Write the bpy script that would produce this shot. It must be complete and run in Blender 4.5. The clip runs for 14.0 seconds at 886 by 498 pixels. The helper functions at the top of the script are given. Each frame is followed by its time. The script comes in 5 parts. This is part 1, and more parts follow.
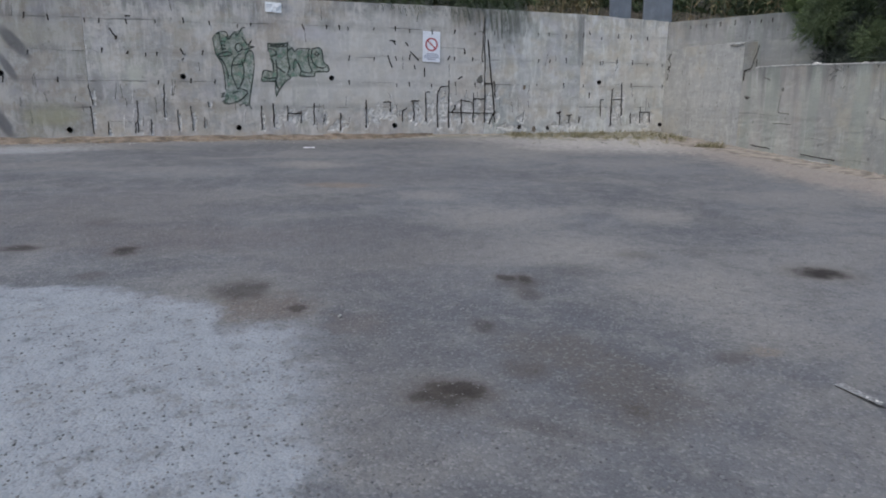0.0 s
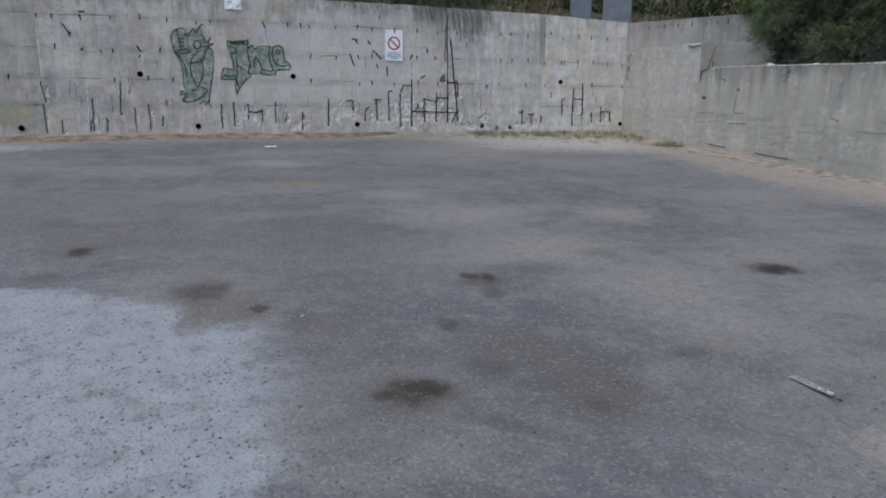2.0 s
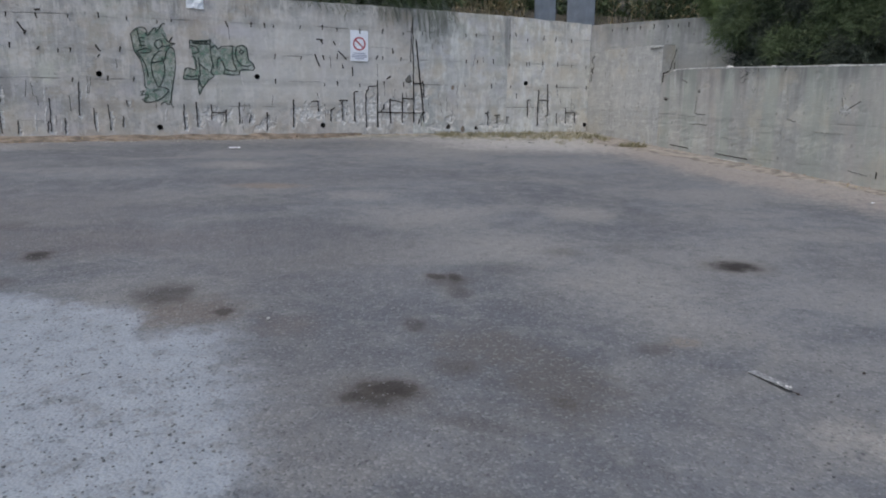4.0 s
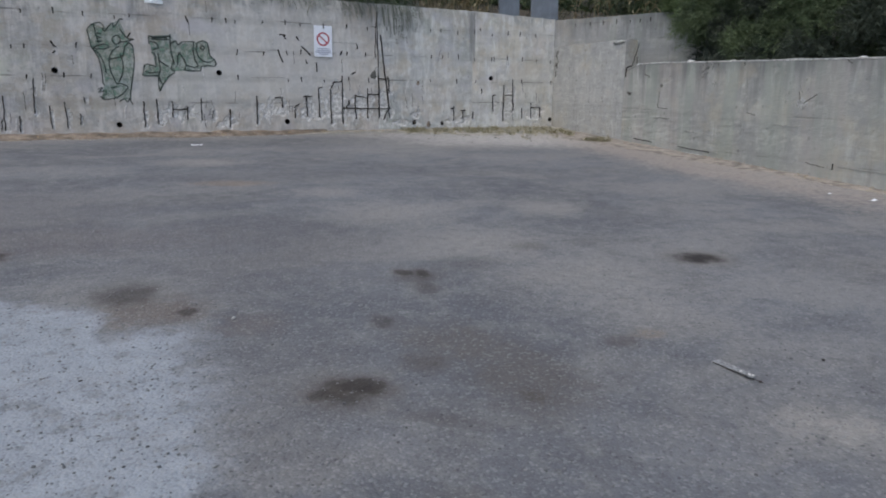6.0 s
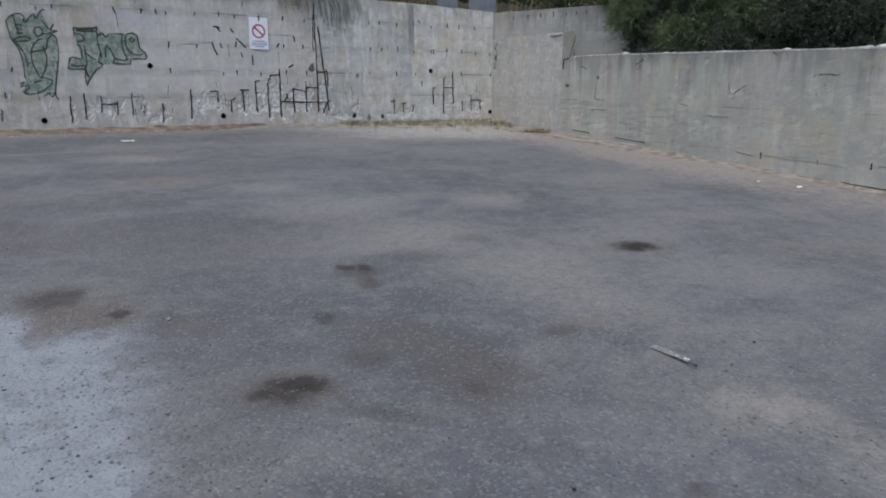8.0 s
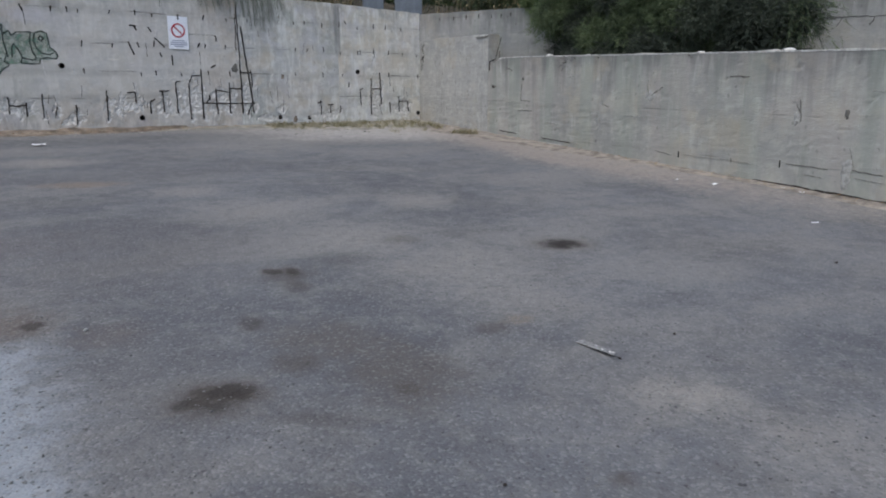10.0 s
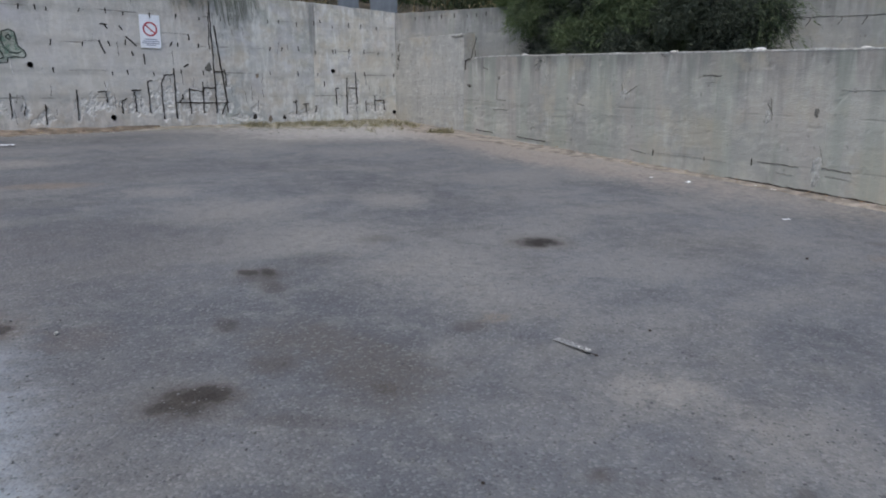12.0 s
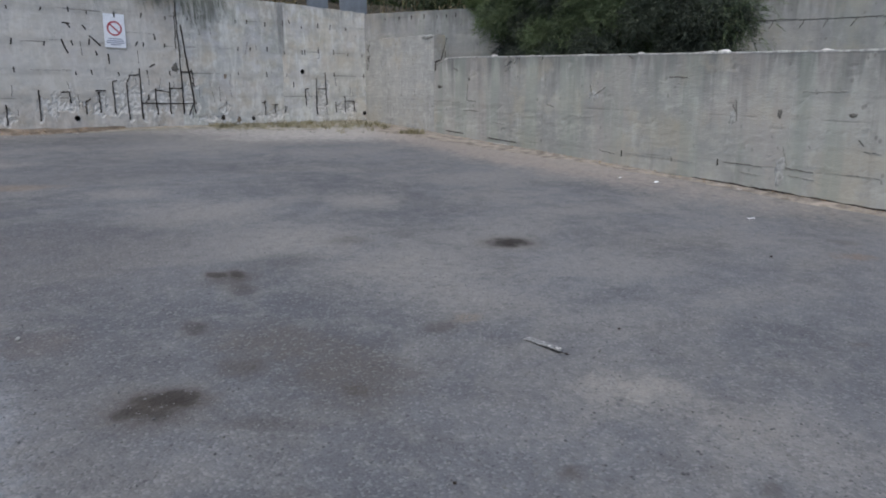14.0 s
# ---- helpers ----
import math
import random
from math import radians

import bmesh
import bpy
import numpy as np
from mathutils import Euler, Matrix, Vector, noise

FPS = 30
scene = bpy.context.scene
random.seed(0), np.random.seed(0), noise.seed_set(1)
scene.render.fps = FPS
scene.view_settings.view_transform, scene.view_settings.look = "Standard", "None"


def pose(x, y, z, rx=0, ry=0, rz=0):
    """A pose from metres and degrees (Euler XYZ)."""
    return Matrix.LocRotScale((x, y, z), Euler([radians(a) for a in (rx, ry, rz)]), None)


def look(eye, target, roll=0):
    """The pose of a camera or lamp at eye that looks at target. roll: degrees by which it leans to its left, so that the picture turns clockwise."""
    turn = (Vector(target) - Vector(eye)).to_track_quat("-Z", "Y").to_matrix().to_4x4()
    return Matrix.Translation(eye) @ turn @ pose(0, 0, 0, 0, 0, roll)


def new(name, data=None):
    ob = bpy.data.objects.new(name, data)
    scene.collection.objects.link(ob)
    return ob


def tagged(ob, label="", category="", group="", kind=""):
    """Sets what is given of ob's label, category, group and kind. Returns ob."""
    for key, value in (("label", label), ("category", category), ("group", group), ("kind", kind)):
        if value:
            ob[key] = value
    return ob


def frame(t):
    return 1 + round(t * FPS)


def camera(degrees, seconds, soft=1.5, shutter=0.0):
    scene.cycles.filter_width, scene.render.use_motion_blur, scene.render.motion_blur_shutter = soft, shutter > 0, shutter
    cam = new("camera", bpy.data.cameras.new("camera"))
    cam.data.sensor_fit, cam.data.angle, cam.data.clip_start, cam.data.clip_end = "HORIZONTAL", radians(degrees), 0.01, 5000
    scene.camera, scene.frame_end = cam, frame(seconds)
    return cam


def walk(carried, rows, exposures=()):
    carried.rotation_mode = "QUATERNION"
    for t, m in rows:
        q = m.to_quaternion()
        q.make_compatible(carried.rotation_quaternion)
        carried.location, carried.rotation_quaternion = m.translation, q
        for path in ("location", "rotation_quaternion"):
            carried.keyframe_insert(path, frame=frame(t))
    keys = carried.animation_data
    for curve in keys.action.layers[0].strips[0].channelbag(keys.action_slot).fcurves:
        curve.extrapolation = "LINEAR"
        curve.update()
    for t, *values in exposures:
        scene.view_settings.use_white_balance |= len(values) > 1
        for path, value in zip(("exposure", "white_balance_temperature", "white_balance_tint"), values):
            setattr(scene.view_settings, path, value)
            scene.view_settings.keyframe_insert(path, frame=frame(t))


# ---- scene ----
cam = camera(64.5, 14.0, 1.9)
PATH = [
    (0, (0.17, -0.579, 1.142), (0.775, 1.282, 0.729), 0.2),
    (0.5, (0.174, -0.573, 1.138), (0.796, 1.281, 0.718), 0.2),
    (1, (0.175, -0.583, 1.14), (0.831, 1.26, 0.723), 0.1),
    (1.5, (0.177, -0.58, 1.139), (0.862, 1.253, 0.727), 0.3),
    (2, (0.173, -0.587, 1.14), (0.874, 1.24, 0.725), 0.4),
    (2.5, (0.175, -0.592, 1.138), (0.895, 1.227, 0.723), 0.3),
    (3, (0.174, -0.596, 1.139), (0.924, 1.211, 0.727), 0.4),
    (5.5, (0.19, -0.587, 1.135), (1.026, 1.181, 0.715), 0.3),
    (6, (0.191, -0.585, 1.134), (1.059, 1.167, 0.711), 0.2),
    (6.5, (0.204, -0.583, 1.135), (1.098, 1.154, 0.707), 0.1),
    (7, (0.211, -0.587, 1.136), (1.137, 1.131, 0.7), -0.0),
    (7.5, (0.22, -0.58, 1.135), (1.18, 1.118, 0.692), -0.1),
    (8, (0.222, -0.58, 1.132), (1.226, 1.093, 0.69), -0.1),
    (8.5, (0.231, -0.582, 1.133), (1.274, 1.066, 0.689), -0.2),
    (11, (0.238, -0.599, 1.131), (1.442, 0.937, 0.695), -0.0),
    (11.5, (0.241, -0.596, 1.131), (1.443, 0.941, 0.693), -0.1),
    (12, (0.241, -0.595, 1.129), (1.457, 0.931, 0.688), -0.1),
    (12.5, (0.246, -0.594, 1.126), (1.48, 0.917, 0.686), -0.1),
    (13, (0.247, -0.595, 1.124), (1.497, 0.903, 0.685), -0.1),
    (13.5, (0.241, -0.599, 1.127), (1.503, 0.889, 0.687), -0.0),
    (14, (0.247, -0.599, 1.125), (1.525, 0.876, 0.687), -0.0),
]
walk(cam, [(t, look(eye, target, roll)) for t, eye, target, roll in PATH], [(0, 0.25, 6300, 6), (14, 0.25, 6300, 6)])
# ---------- world, sun, exposure ----------
SLOPE = 0.061


def ground_z(x, y):
    """Height of the parking ground: it falls gently away from the back wall."""
    return 0.36 - SLOPE * (14.76 - max(-30.0, min(15.2, y)))


world = bpy.data.worlds.new("sky")
scene.world = world
world.use_nodes = True
sky = world.node_tree.nodes.new("ShaderNodeTexSky")
sky.sky_type = "NISHITA"
sky.sun_disc = False
sky.sun_elevation = radians(62)
sky.sun_rotation = radians(243)
sky.dust_density = 3.0
back = world.node_tree.nodes["Background"]
back.inputs["Strength"].default_value = 0.15
world.node_tree.links.new(sky.outputs[0], back.inputs["Color"])

sun = new("sun", bpy.data.lights.new("sun", "SUN"))
sun.data.energy = 1.0
sun.data.angle = radians(60)
sun.data.color = (1.0, 0.98, 0.95)
sun.matrix_world = look((-9.6, -4.8, 20), (0, 0, 0))


# ---------- material helper ----------
class Mat:
    """A node material, written in few words."""

    def __init__(self, name, rough=0.9, spec=0.3, metal=0.0):
        self.m = bpy.data.materials.new(name)
        self.m.use_nodes = True
        self.nt = self.m.node_tree
        self.bsdf = self.nt.nodes["Principled BSDF"]
        self.bsdf.inputs["Roughness"].default_value = rough
        self.bsdf.inputs["Specular IOR Level"].default_value = spec
        self.bsdf.inputs["Metallic"].default_value = metal
        self.co = self.node("ShaderNodeTexCoord").outputs["Object"]

    def node(self, kind, **inputs):
        n = self.nt.nodes.new(kind)
        for k, v in inputs.items():
            self.put(n.inputs[k.replace("_", " ")], v)
        return n

    def put(self, socket, v):
        if isinstance(v, bpy.types.NodeSocket):
            self.nt.links.new(v, socket)
        else:
            socket.default_value = v

    def mapped(self, scale=(1, 1, 1), loc=(0, 0, 0), rot=(0, 0, 0), co=None, kind="POINT"):
        n = self.node("ShaderNodeMapping", Vector=co or self.co, Location=loc, Rotation=rot, Scale=scale)
        n.vector_type = kind
        return n.outputs[0]

    def noise(self, scale, detail=4.0, rough=0.55, co=None):
        n = self.node("ShaderNodeTexNoise", Vector=co or self.co, Scale=scale, Detail=detail, Roughness=rough)
        return n.outputs["Fac"]

    def voronoi(self, scale, co=None, out="Distance"):
        n = self.node("ShaderNodeTexVoronoi", Vector=co or self.co, Scale=scale)
        return n.outputs[out]

    def ramp(self, v, lo, hi, a=0.0, b=1.0):
        n = self.node("ShaderNodeMapRange")
        n.interpolation_type = "SMOOTHSTEP"
        for i, x in enumerate((v, lo, hi, a, b)):
            self.put(n.inputs[i], x)
        return n.outputs[0]

    def math(self, op, a, b=0.0, c=0.0):
        n = self.node("ShaderNodeMath")
        n.operation = op
        for i, x in enumerate((a, b, c)):
            self.put(n.inputs[i], x)
        return n.outputs[0]

    def mix(self, fac, a, b, mode="MIX"):
        n = self.node("ShaderNodeMix")
        n.data_type = "RGBA"
        n.blend_type = mode
        self.put(n.inputs[0], fac)
        for i, x in ((6, a), (7, b)):
            if not isinstance(x, bpy.types.NodeSocket):
                x = (*x, 1.0) if len(x) == 3 else x
            self.put(n.inputs[i], x)
        return n.outputs[2]

    def xyz(self, co=None):
        return self.node("ShaderNodeSeparateXYZ", Vector=co or self.co).outputs

    def warped(self, *sizes):
        """The place, shaken by noise: pairs of noise scale and metres."""
        co = self.co
        for scale, amount in sizes:
            n = self.node("ShaderNodeTexNoise", Vector=self.co, Scale=scale, Detail=3.0).outputs["Color"]
            a = self.node("ShaderNodeVectorMath")
            a.operation = "SUBTRACT"
            self.put(a.inputs[0], n)
            a.inputs[1].default_value = (0.5, 0.5, 0.5)
            b = self.node("ShaderNodeVectorMath")
            b.operation = "MULTIPLY_ADD"
            self.put(b.inputs[0], a.outputs[0])
            b.inputs[1].default_value = (amount, amount, 0)
            self.put(b.inputs[2], co)
            co = b.outputs[0]
        return co

    def box(self, x, y, rx, ry, co, soft=0.08):
        """A soft-edged rectangle on the ground."""
        o = self.xyz(self.mapped((rx, ry, 1000.0), (x, y, 0), (0, 0, 0), co, "TEXTURE"))
        d = self.math("MAXIMUM", self.math("ABSOLUTE", o[0]), self.math("ABSOLUTE", o[1]))
        return self.ramp(d, 1.0 + soft, 1.0 - soft)

    def reach(self, x, y, rx, ry, turn=0.0, co=None, warp=None, amount=0.5):
        """How far a place lies from (x, y), in half sizes of a blot."""
        v = self.mapped((rx, ry, 1000.0), (x, y, 0), (0, 0, radians(turn)), co, "TEXTURE")
        n = self.node("ShaderNodeVectorMath", Vector=v)
        n.operation = "LENGTH"
        d = n.outputs["Value"]
        if warp is not None:
            d = self.math("MULTIPLY_ADD", self.math("SUBTRACT", warp, 0.5), amount * 2, d)
        return d

    def spot(self, x, y, rx, ry, turn=0.0, soft=0.5, co=None, warp=None, amount=0.5):
        """A soft-edged blot round (x, y); 1 inside, 0 outside."""
        return self.ramp(self.reach(x, y, rx, ry, turn, co, warp, amount), 1.0 + soft, 1.0 - soft)

    def done(self, color, bump=None, strength=0.3, distance=0.01, rough=None):
        self.put(self.bsdf.inputs["Base Color"], color if isinstance(color, bpy.types.NodeSocket) else (*color, 1.0))
        if rough is not None:
            self.put(self.bsdf.inputs["Roughness"], rough)
        if bump is not None:
            b = self.node("ShaderNodeBump", Height=bump, Strength=strength, Distance=distance)
            self.put(self.bsdf.inputs["Normal"], b.outputs[0])
        return self.m


# ---------- materials ----------
def concrete(name, tint, streak=0.5, seed=0.0, slant_blots=False, seams=(), tilt=0.0, top=None, marks=(), green=0.0):
    """Weathered board-marked concrete: blotches, runs of water, pale bloom, fine pores."""
    g = Mat(name, 0.92, 0.25)
    bare = g.node("ShaderNodeAttribute")
    bare.attribute_name = "broken"
    bare = bare.outputs["Fac"]
    co = g.mapped(loc=(seed, seed * 0.7, 0))
    info = g.node("ShaderNodeObjectInfo").outputs["Random"]
    big = g.noise(0.55, 3, co=co)
    mid = g.noise(2.6, 5, 0.6, co=co)
    fine = g.noise(38, 4, 0.65, co=co)
    runs = g.noise(1.0, 4, 0.6, g.mapped((2.6, 2.6, 0.2), (seed, 0, 0)))
    runs_fine = g.noise(1.0, 3, 0.6, g.mapped((11, 11, 0.7), (seed, 3, 0)))
    lifts = g.noise(1.0, 2, 0.5, g.mapped((0.12, 0.12, 3.4), (seed, 0, 2)))
    c = g.mix(g.ramp(big, 0.35, 0.65), [t * v for t, v in zip(tint, (0.76, 0.78, 0.8))], [t * 1.1 for t in tint])
    c = g.mix(g.ramp(mid, 0.46, 0.66, 0, 0.6), c, [t * v for t, v in zip(tint, (1.3, 1.27, 1.22))])
    c = g.mix(g.ramp(lifts, 0.38, 0.62, 0.0, 0.4), c, [t * v for t, v in zip(tint, (0.8, 0.82, 0.84))])
    c = g.mix(g.ramp(info, 0, 1, 0.0, 0.14), c, [t * 0.8 for t in tint])
    dark = g.math("MULTIPLY", g.ramp(runs, 0.48, 0.72), g.ramp(runs_fine, 0.3, 0.65))
    c = g.mix(g.math("MULTIPLY", dark, streak), c, (0.15, 0.15, 0.14))
    pale = g.math("MULTIPLY", g.ramp(runs, 0.44, 0.3), g.ramp(g.noise(1.7, 3, co=co), 0.42, 0.6))
    c = g.mix(g.math("MULTIPLY", pale, 0.45), c, (0.56, 0.55, 0.52))
    moss = g.math("MULTIPLY", g.ramp(g.noise(1.3, 4, co=g.mapped(loc=(7 + seed, 1, 3))), 0.6, 0.75), 0.28)
    c = g.mix(moss, c, (0.33, 0.31, 0.2))
    grit = g.noise(5.5, 6, 0.72, co=g.mapped((1, 1, 1.6), (seed, 2, 1)))
    c = g.mix(g.ramp(grit, 0.5, 0.68, 0, 0.28 if green else 0.5), c, [t * 1.42 for t in tint])
    c = g.mix(g.ramp(grit, 0.46, 0.3, 0, 0.26 if green else 0.45), c, [t * 0.6 for t in tint])
    boards = g.noise(1.0, 5, 0.7, g.mapped((0.9, 0.9, 15), (seed, 0, 1)))
    c = g.mix(g.math("MULTIPLY", g.ramp(boards, 0.54, 0.7, 0, 0.16 if green else 0.3), g.ramp(big, 0.42, 0.6)), c, [t * 0.68 for t in tint])
    pock = g.math("MULTIPLY", g.ramp(g.xyz(g.voronoi(9, co, out="Color"))[1], 0.72, 0.8), g.ramp(g.voronoi(9, g.mapped((1, 1, 0.7), (seed, 0, 0))), 0.26, 0.12))
    c = g.mix(g.math("MULTIPLY", pock, 0.55), c, (0.13, 0.125, 0.118))
    if top is not None:
        # grime washed down from the top edge in uneven runs
        o = g.xyz()
        below = g.math("SUBTRACT", g.math("MULTIPLY_ADD", o[1], top[1], top[0]), o[2])
        reach = g.ramp(g.noise(1.0, 4, 0.6, g.mapped((3.0, 3.0, 0.12), (seed + 3, 0, 0))), 0.3, 0.72, 0.02, 0.95)
        wash = g.math("MULTIPLY", g.ramp(g.math("DIVIDE", below, reach), 1.25, 0.1), g.ramp(runs_fine, 0.2, 0.6, 0.35, 1.0))
        c = g.mix(g.math("MULTIPLY", wash, 0.8 if green else 0.62), c, (0.15, 0.152, 0.148))
    warm = g.math("MULTIPLY", g.ramp(g.noise(0.9, 5, 0.65, co=g.mapped(loc=(2 + seed, 5, 8))), 0.5, 0.64), 0.45)
    c = g.mix(warm, c, [t * v for t, v in zip(tint, (1.12, 1.02, 0.86))])
    speck = g.math("MULTIPLY", g.ramp(g.noise(7, 5, 0.7, co=co), 0.58, 0.7), 0.35)
    c = g.mix(speck, c, [t * 0.62 for t in tint])
    if green:
        algae = g.ramp(g.noise(1.0, 4, 0.6, g.mapped((2.0, 2.0, 0.1), (seed + 9, 2, 0))), 0.48, 0.6)
        c = g.mix(g.math("MULTIPLY", algae, green), c, (0.275, 0.298, 0.262))
        rosy = g.ramp(g.noise(1.0, 4, 0.6, g.mapped((1.2, 1.2, 0.5), (seed + 15, 4, 0))), 0.52, 0.66)
        c = g.mix(g.math("MULTIPLY", rosy, green * 0.7), c, (0.37, 0.33, 0.31))
    elif seams:
        # rosy, olive and rusty weathering, with pale lime drips
        rosy = g.noise(1.0, 5, 0.65, g.mapped((1.1, 1.1, 0.9), (seed + 15, 4, 0)))
        c = g.mix(g.ramp(rosy, 0.5, 0.62, 0, 0.5), c, [t * v for t, v in zip(tint, (1.0, 0.9, 0.83))])
        c = g.mix(g.ramp(rosy, 0.46, 0.34, 0, 0.5), c, [t * v for t, v in zip(tint, (0.8, 0.84, 0.74))])
        drips = g.noise(1.0, 4, 0.65, g.mapped((6.5, 6.5, 1.3), (seed + 2, 1, 5)))
        c = g.mix(g.ramp(drips, 0.53, 0.64, 0, 0.58), c, [min(0.75, t * 1.35) for t in tint])
        c = g.mix(g.ramp(drips, 0.4, 0.28, 0, 0.4), c, (0.27, 0.21, 0.16))
    c = g.mix(g.ramp(fine, 0.62, 0.75, 0, 0.3), c, (0.2, 0.19, 0.18))
    smear = g.noise(1.0, 5, 0.65, g.mapped((7, 7, 2.4), (seed, 6, 0)))
    c = g.mix(g.ramp(smear, 0.54, 0.68, 0, 0.2 if green else 0.4), c, [min(0.75, t * 1.45) for t in tint])
    if seams and not green:
        # long lime runs and dark water runs from board to board
        lime = g.noise(1.0, 4, 0.7, g.mapped((3.2, 3.2, 0.6), (seed + 4, 2, 7)))
        c = g.mix(g.math("MULTIPLY", g.ramp(lime, 0.52, 0.62, 0, 0.55), g.ramp(big, 0.36, 0.52)), c, [min(0.78, t * 1.42) for t in tint])
        c = g.mix(g.ramp(lime, 0.43, 0.33, 0, 0.4), c, [t * 0.66 for t in tint])
        cloud = g.noise(1.0, 6, 0.72, g.mapped((2.6, 2.6, 3.0), (seed + 6, 8, 1)))
        c = g.mix(g.ramp(cloud, 0.53, 0.64, 0, 0.5), c, [min(0.78, t * v) for t, v in zip(tint, (1.34, 1.32, 1.3))])
        c = g.mix(g.ramp(cloud, 0.46, 0.36, 0, 0.5), c, [t * v for t, v in zip(tint, (0.68, 0.66, 0.62))])
        hue = g.noise(1.0, 5, 0.65, g.mapped((1.8, 1.8, 2.2), (seed + 21, 3, 9)))
        c = g.mix(g.ramp(hue, 0.54, 0.62, 0, 0.35), c, [t * v for t, v in zip(tint, (0.98, 0.98, 1.1))])
        c = g.mix(g.ramp(hue, 0.46, 0.37, 0, 0.4), c, [t * v for t, v in zip(tint, (0.9, 0.8, 0.66))])
        gritty = g.noise(19, 6, 0.75, co=g.mapped((1, 1, 1.2), (seed, 1, 4)))
        c = g.mix(g.ramp(gritty, 0.55, 0.68, 0, 0.35), c, [min(0.78, t * 1.4) for t in tint])
        c = g.mix(g.ramp(gritty, 0.44, 0.32, 0, 0.35), c, [t * 0.6 for t in tint])
    if marks:
        w = g.noise(4.0, 5, 0.65)
        flat = g.node("ShaderNodeCombineXYZ", X=g.xyz()[0], Y=g.xyz()[2]).outputs[0]
        for x, z, rx, rz, k, tone in marks:
            c = g.mix(g.math("MULTIPLY", g.spot(x, z, rx, rz, 0, 0.5, flat, w, 0.7), k), c, tone)
    if slant_blots:
        # dark slanting blots with ragged lower ends
        w = g.noise(3.0, 4)
        flat = g.node("ShaderNodeCombineXYZ", X=g.xyz()[0], Y=g.xyz()[2]).outputs[0]
        for x, z, rx, rz, turn in ((-3.25, 2.2, 0.11, 0.36, 38), (-3.39, 1.74, 0.075, 0.28, 27), (-3.55, 0.68, 0.1, 0.3, 25)):
            c = g.mix(g.math("MULTIPLY", g.spot(x, z, rx, rz, turn, 0.35, flat, w, 0.3), 0.7), c, (0.1, 0.1, 0.11))
    # cold joints between the pours: broken dark lines
    line = None
    o = g.xyz()
    level = g.math("MULTIPLY_ADD", o[1], -tilt, o[2])
    level = g.math("MULTIPLY_ADD", g.math("SUBTRACT", g.noise(1.4, 4, co=co), 0.5), 0.06, level)
    for z in seams:
        d = g.math("ABSOLUTE", g.math("SUBTRACT", level, z))
        s = g.ramp(d, 0.018, 0.004)
        # a faint dirty band where the boards met
        band = g.math("MULTIPLY", g.ramp(d, 0.13, 0.02), g.ramp(g.noise(1.0, 4, 0.65, g.mapped((0.8, 0.8, 4), (seed + z, 3, 0))), 0.36, 0.6))
        c = g.mix(g.math("MULTIPLY", band, 0.1 if green else 0.32), c, [t * 0.55 for t in tint])
        line = s if line is None else g.math("MAXIMUM", line, s)
    if line is not None:
        line = g.math("MULTIPLY", line, g.ramp(g.noise(1.0, 3, co=g.mapped((1.6, 1.6, 5), (seed, 1, 0))), 0.5, 0.66))
        c = g.mix(g.math("MULTIPLY", line, 0.34 if green else 0.6), c, (0.1, 0.098, 0.09))
    # broken surface: paler cement and stones laid bare
    crumb = g.mix(g.ramp(g.noise(16, 5, 0.7, co=co), 0.36, 0.64), (0.46, 0.44, 0.415), (0.76, 0.735, 0.71))
    c = g.mix(g.ramp(bare, 0.08, 0.5, 0, 0.88), c, crumb)
    height = g.math("ADD", g.math("MULTIPLY", fine, 0.5), g.math("MULTIPLY", mid, 0.9))
    height = g.math("ADD", height, g.math("MULTIPLY", g.math("MULTIPLY_ADD", boards, 0.3, grit), 0.8))
    pores = g.ramp(g.voronoi(22, co), 0.05, 0.16)
    height = g.math("ADD", height, g.math("MULTIPLY", pores, 0.35))
    if line is not None:
        height = g.math("MULTIPLY_ADD", line, -0.3, height)
    return g.done(c, height, 0.6 if green else 1.0, 0.02)


# oil and dirt blots: x, y, half length, half width, turn, depth
BLOTS = ((1.27, 2.70, 0.17, 0.14, -15, 0.85), (1.35, 2.74, 0.1, 0.09, -15, 0.7), (1.13, 2.72, 0.07, 0.06, -15, 0.5), (5.09, 4.02, 0.20, 0.15, -14, 1.0),
         (0.32, 4.73, 0.17, 0.20, -14, 0.6), (0.66, 4.24, 0.06, 0.07, -14, 0.7), (2.36, 4.52, 0.055, 0.08, -14, 0.75), (2.50, 4.43, 0.05, 0.09, -14, 0.8), (2.42, 4.40, 0.16, 0.16, 20, 0.4),
         (2.37, 4.10, 0.08, 0.13, -14, 0.45), (1.82, 3.60, 0.08, 0.09, -15, 0.55), (-0.64, 6.07, 0.09, 0.14, -13, 0.9), (-1.52, 6.37, 0.13, 0.10, -13, 0.8))
FAINT = ((-0.81, 5.37, 0.09, 0.09, -14, 0.7), (-0.97, 7.26, 0.12, 0.14, -12, 0.55), (1.79, 2.88, 0.1, 0.12, -15, 0.95), (2.16, 2.29, 0.05, 0.06, -16, 0.85),
         (3.11, 2.72, 0.08, 0.08, -15, 0.8), (3.80, 4.86, 0.14, 0.13, -13, 0.65), (2.46, 1.11, 0.055, 0.045, -37, 0.95), (3.05, 0.50, 0.04, 0.045, -37, 0.8),
         (8.10, 2.07, 0.13, 0.10, -32, 0.6), (5.14, 0.89, 0.06, 0.03, -35, 0.75), (1.38, 1.68, 0.10, 0.06, -30, 0.5), (1.61, 2.24, 0.18, 0.05, -37, 0.45), (2.93, 4.58, 0.28, 0.18, -14, 0.35))
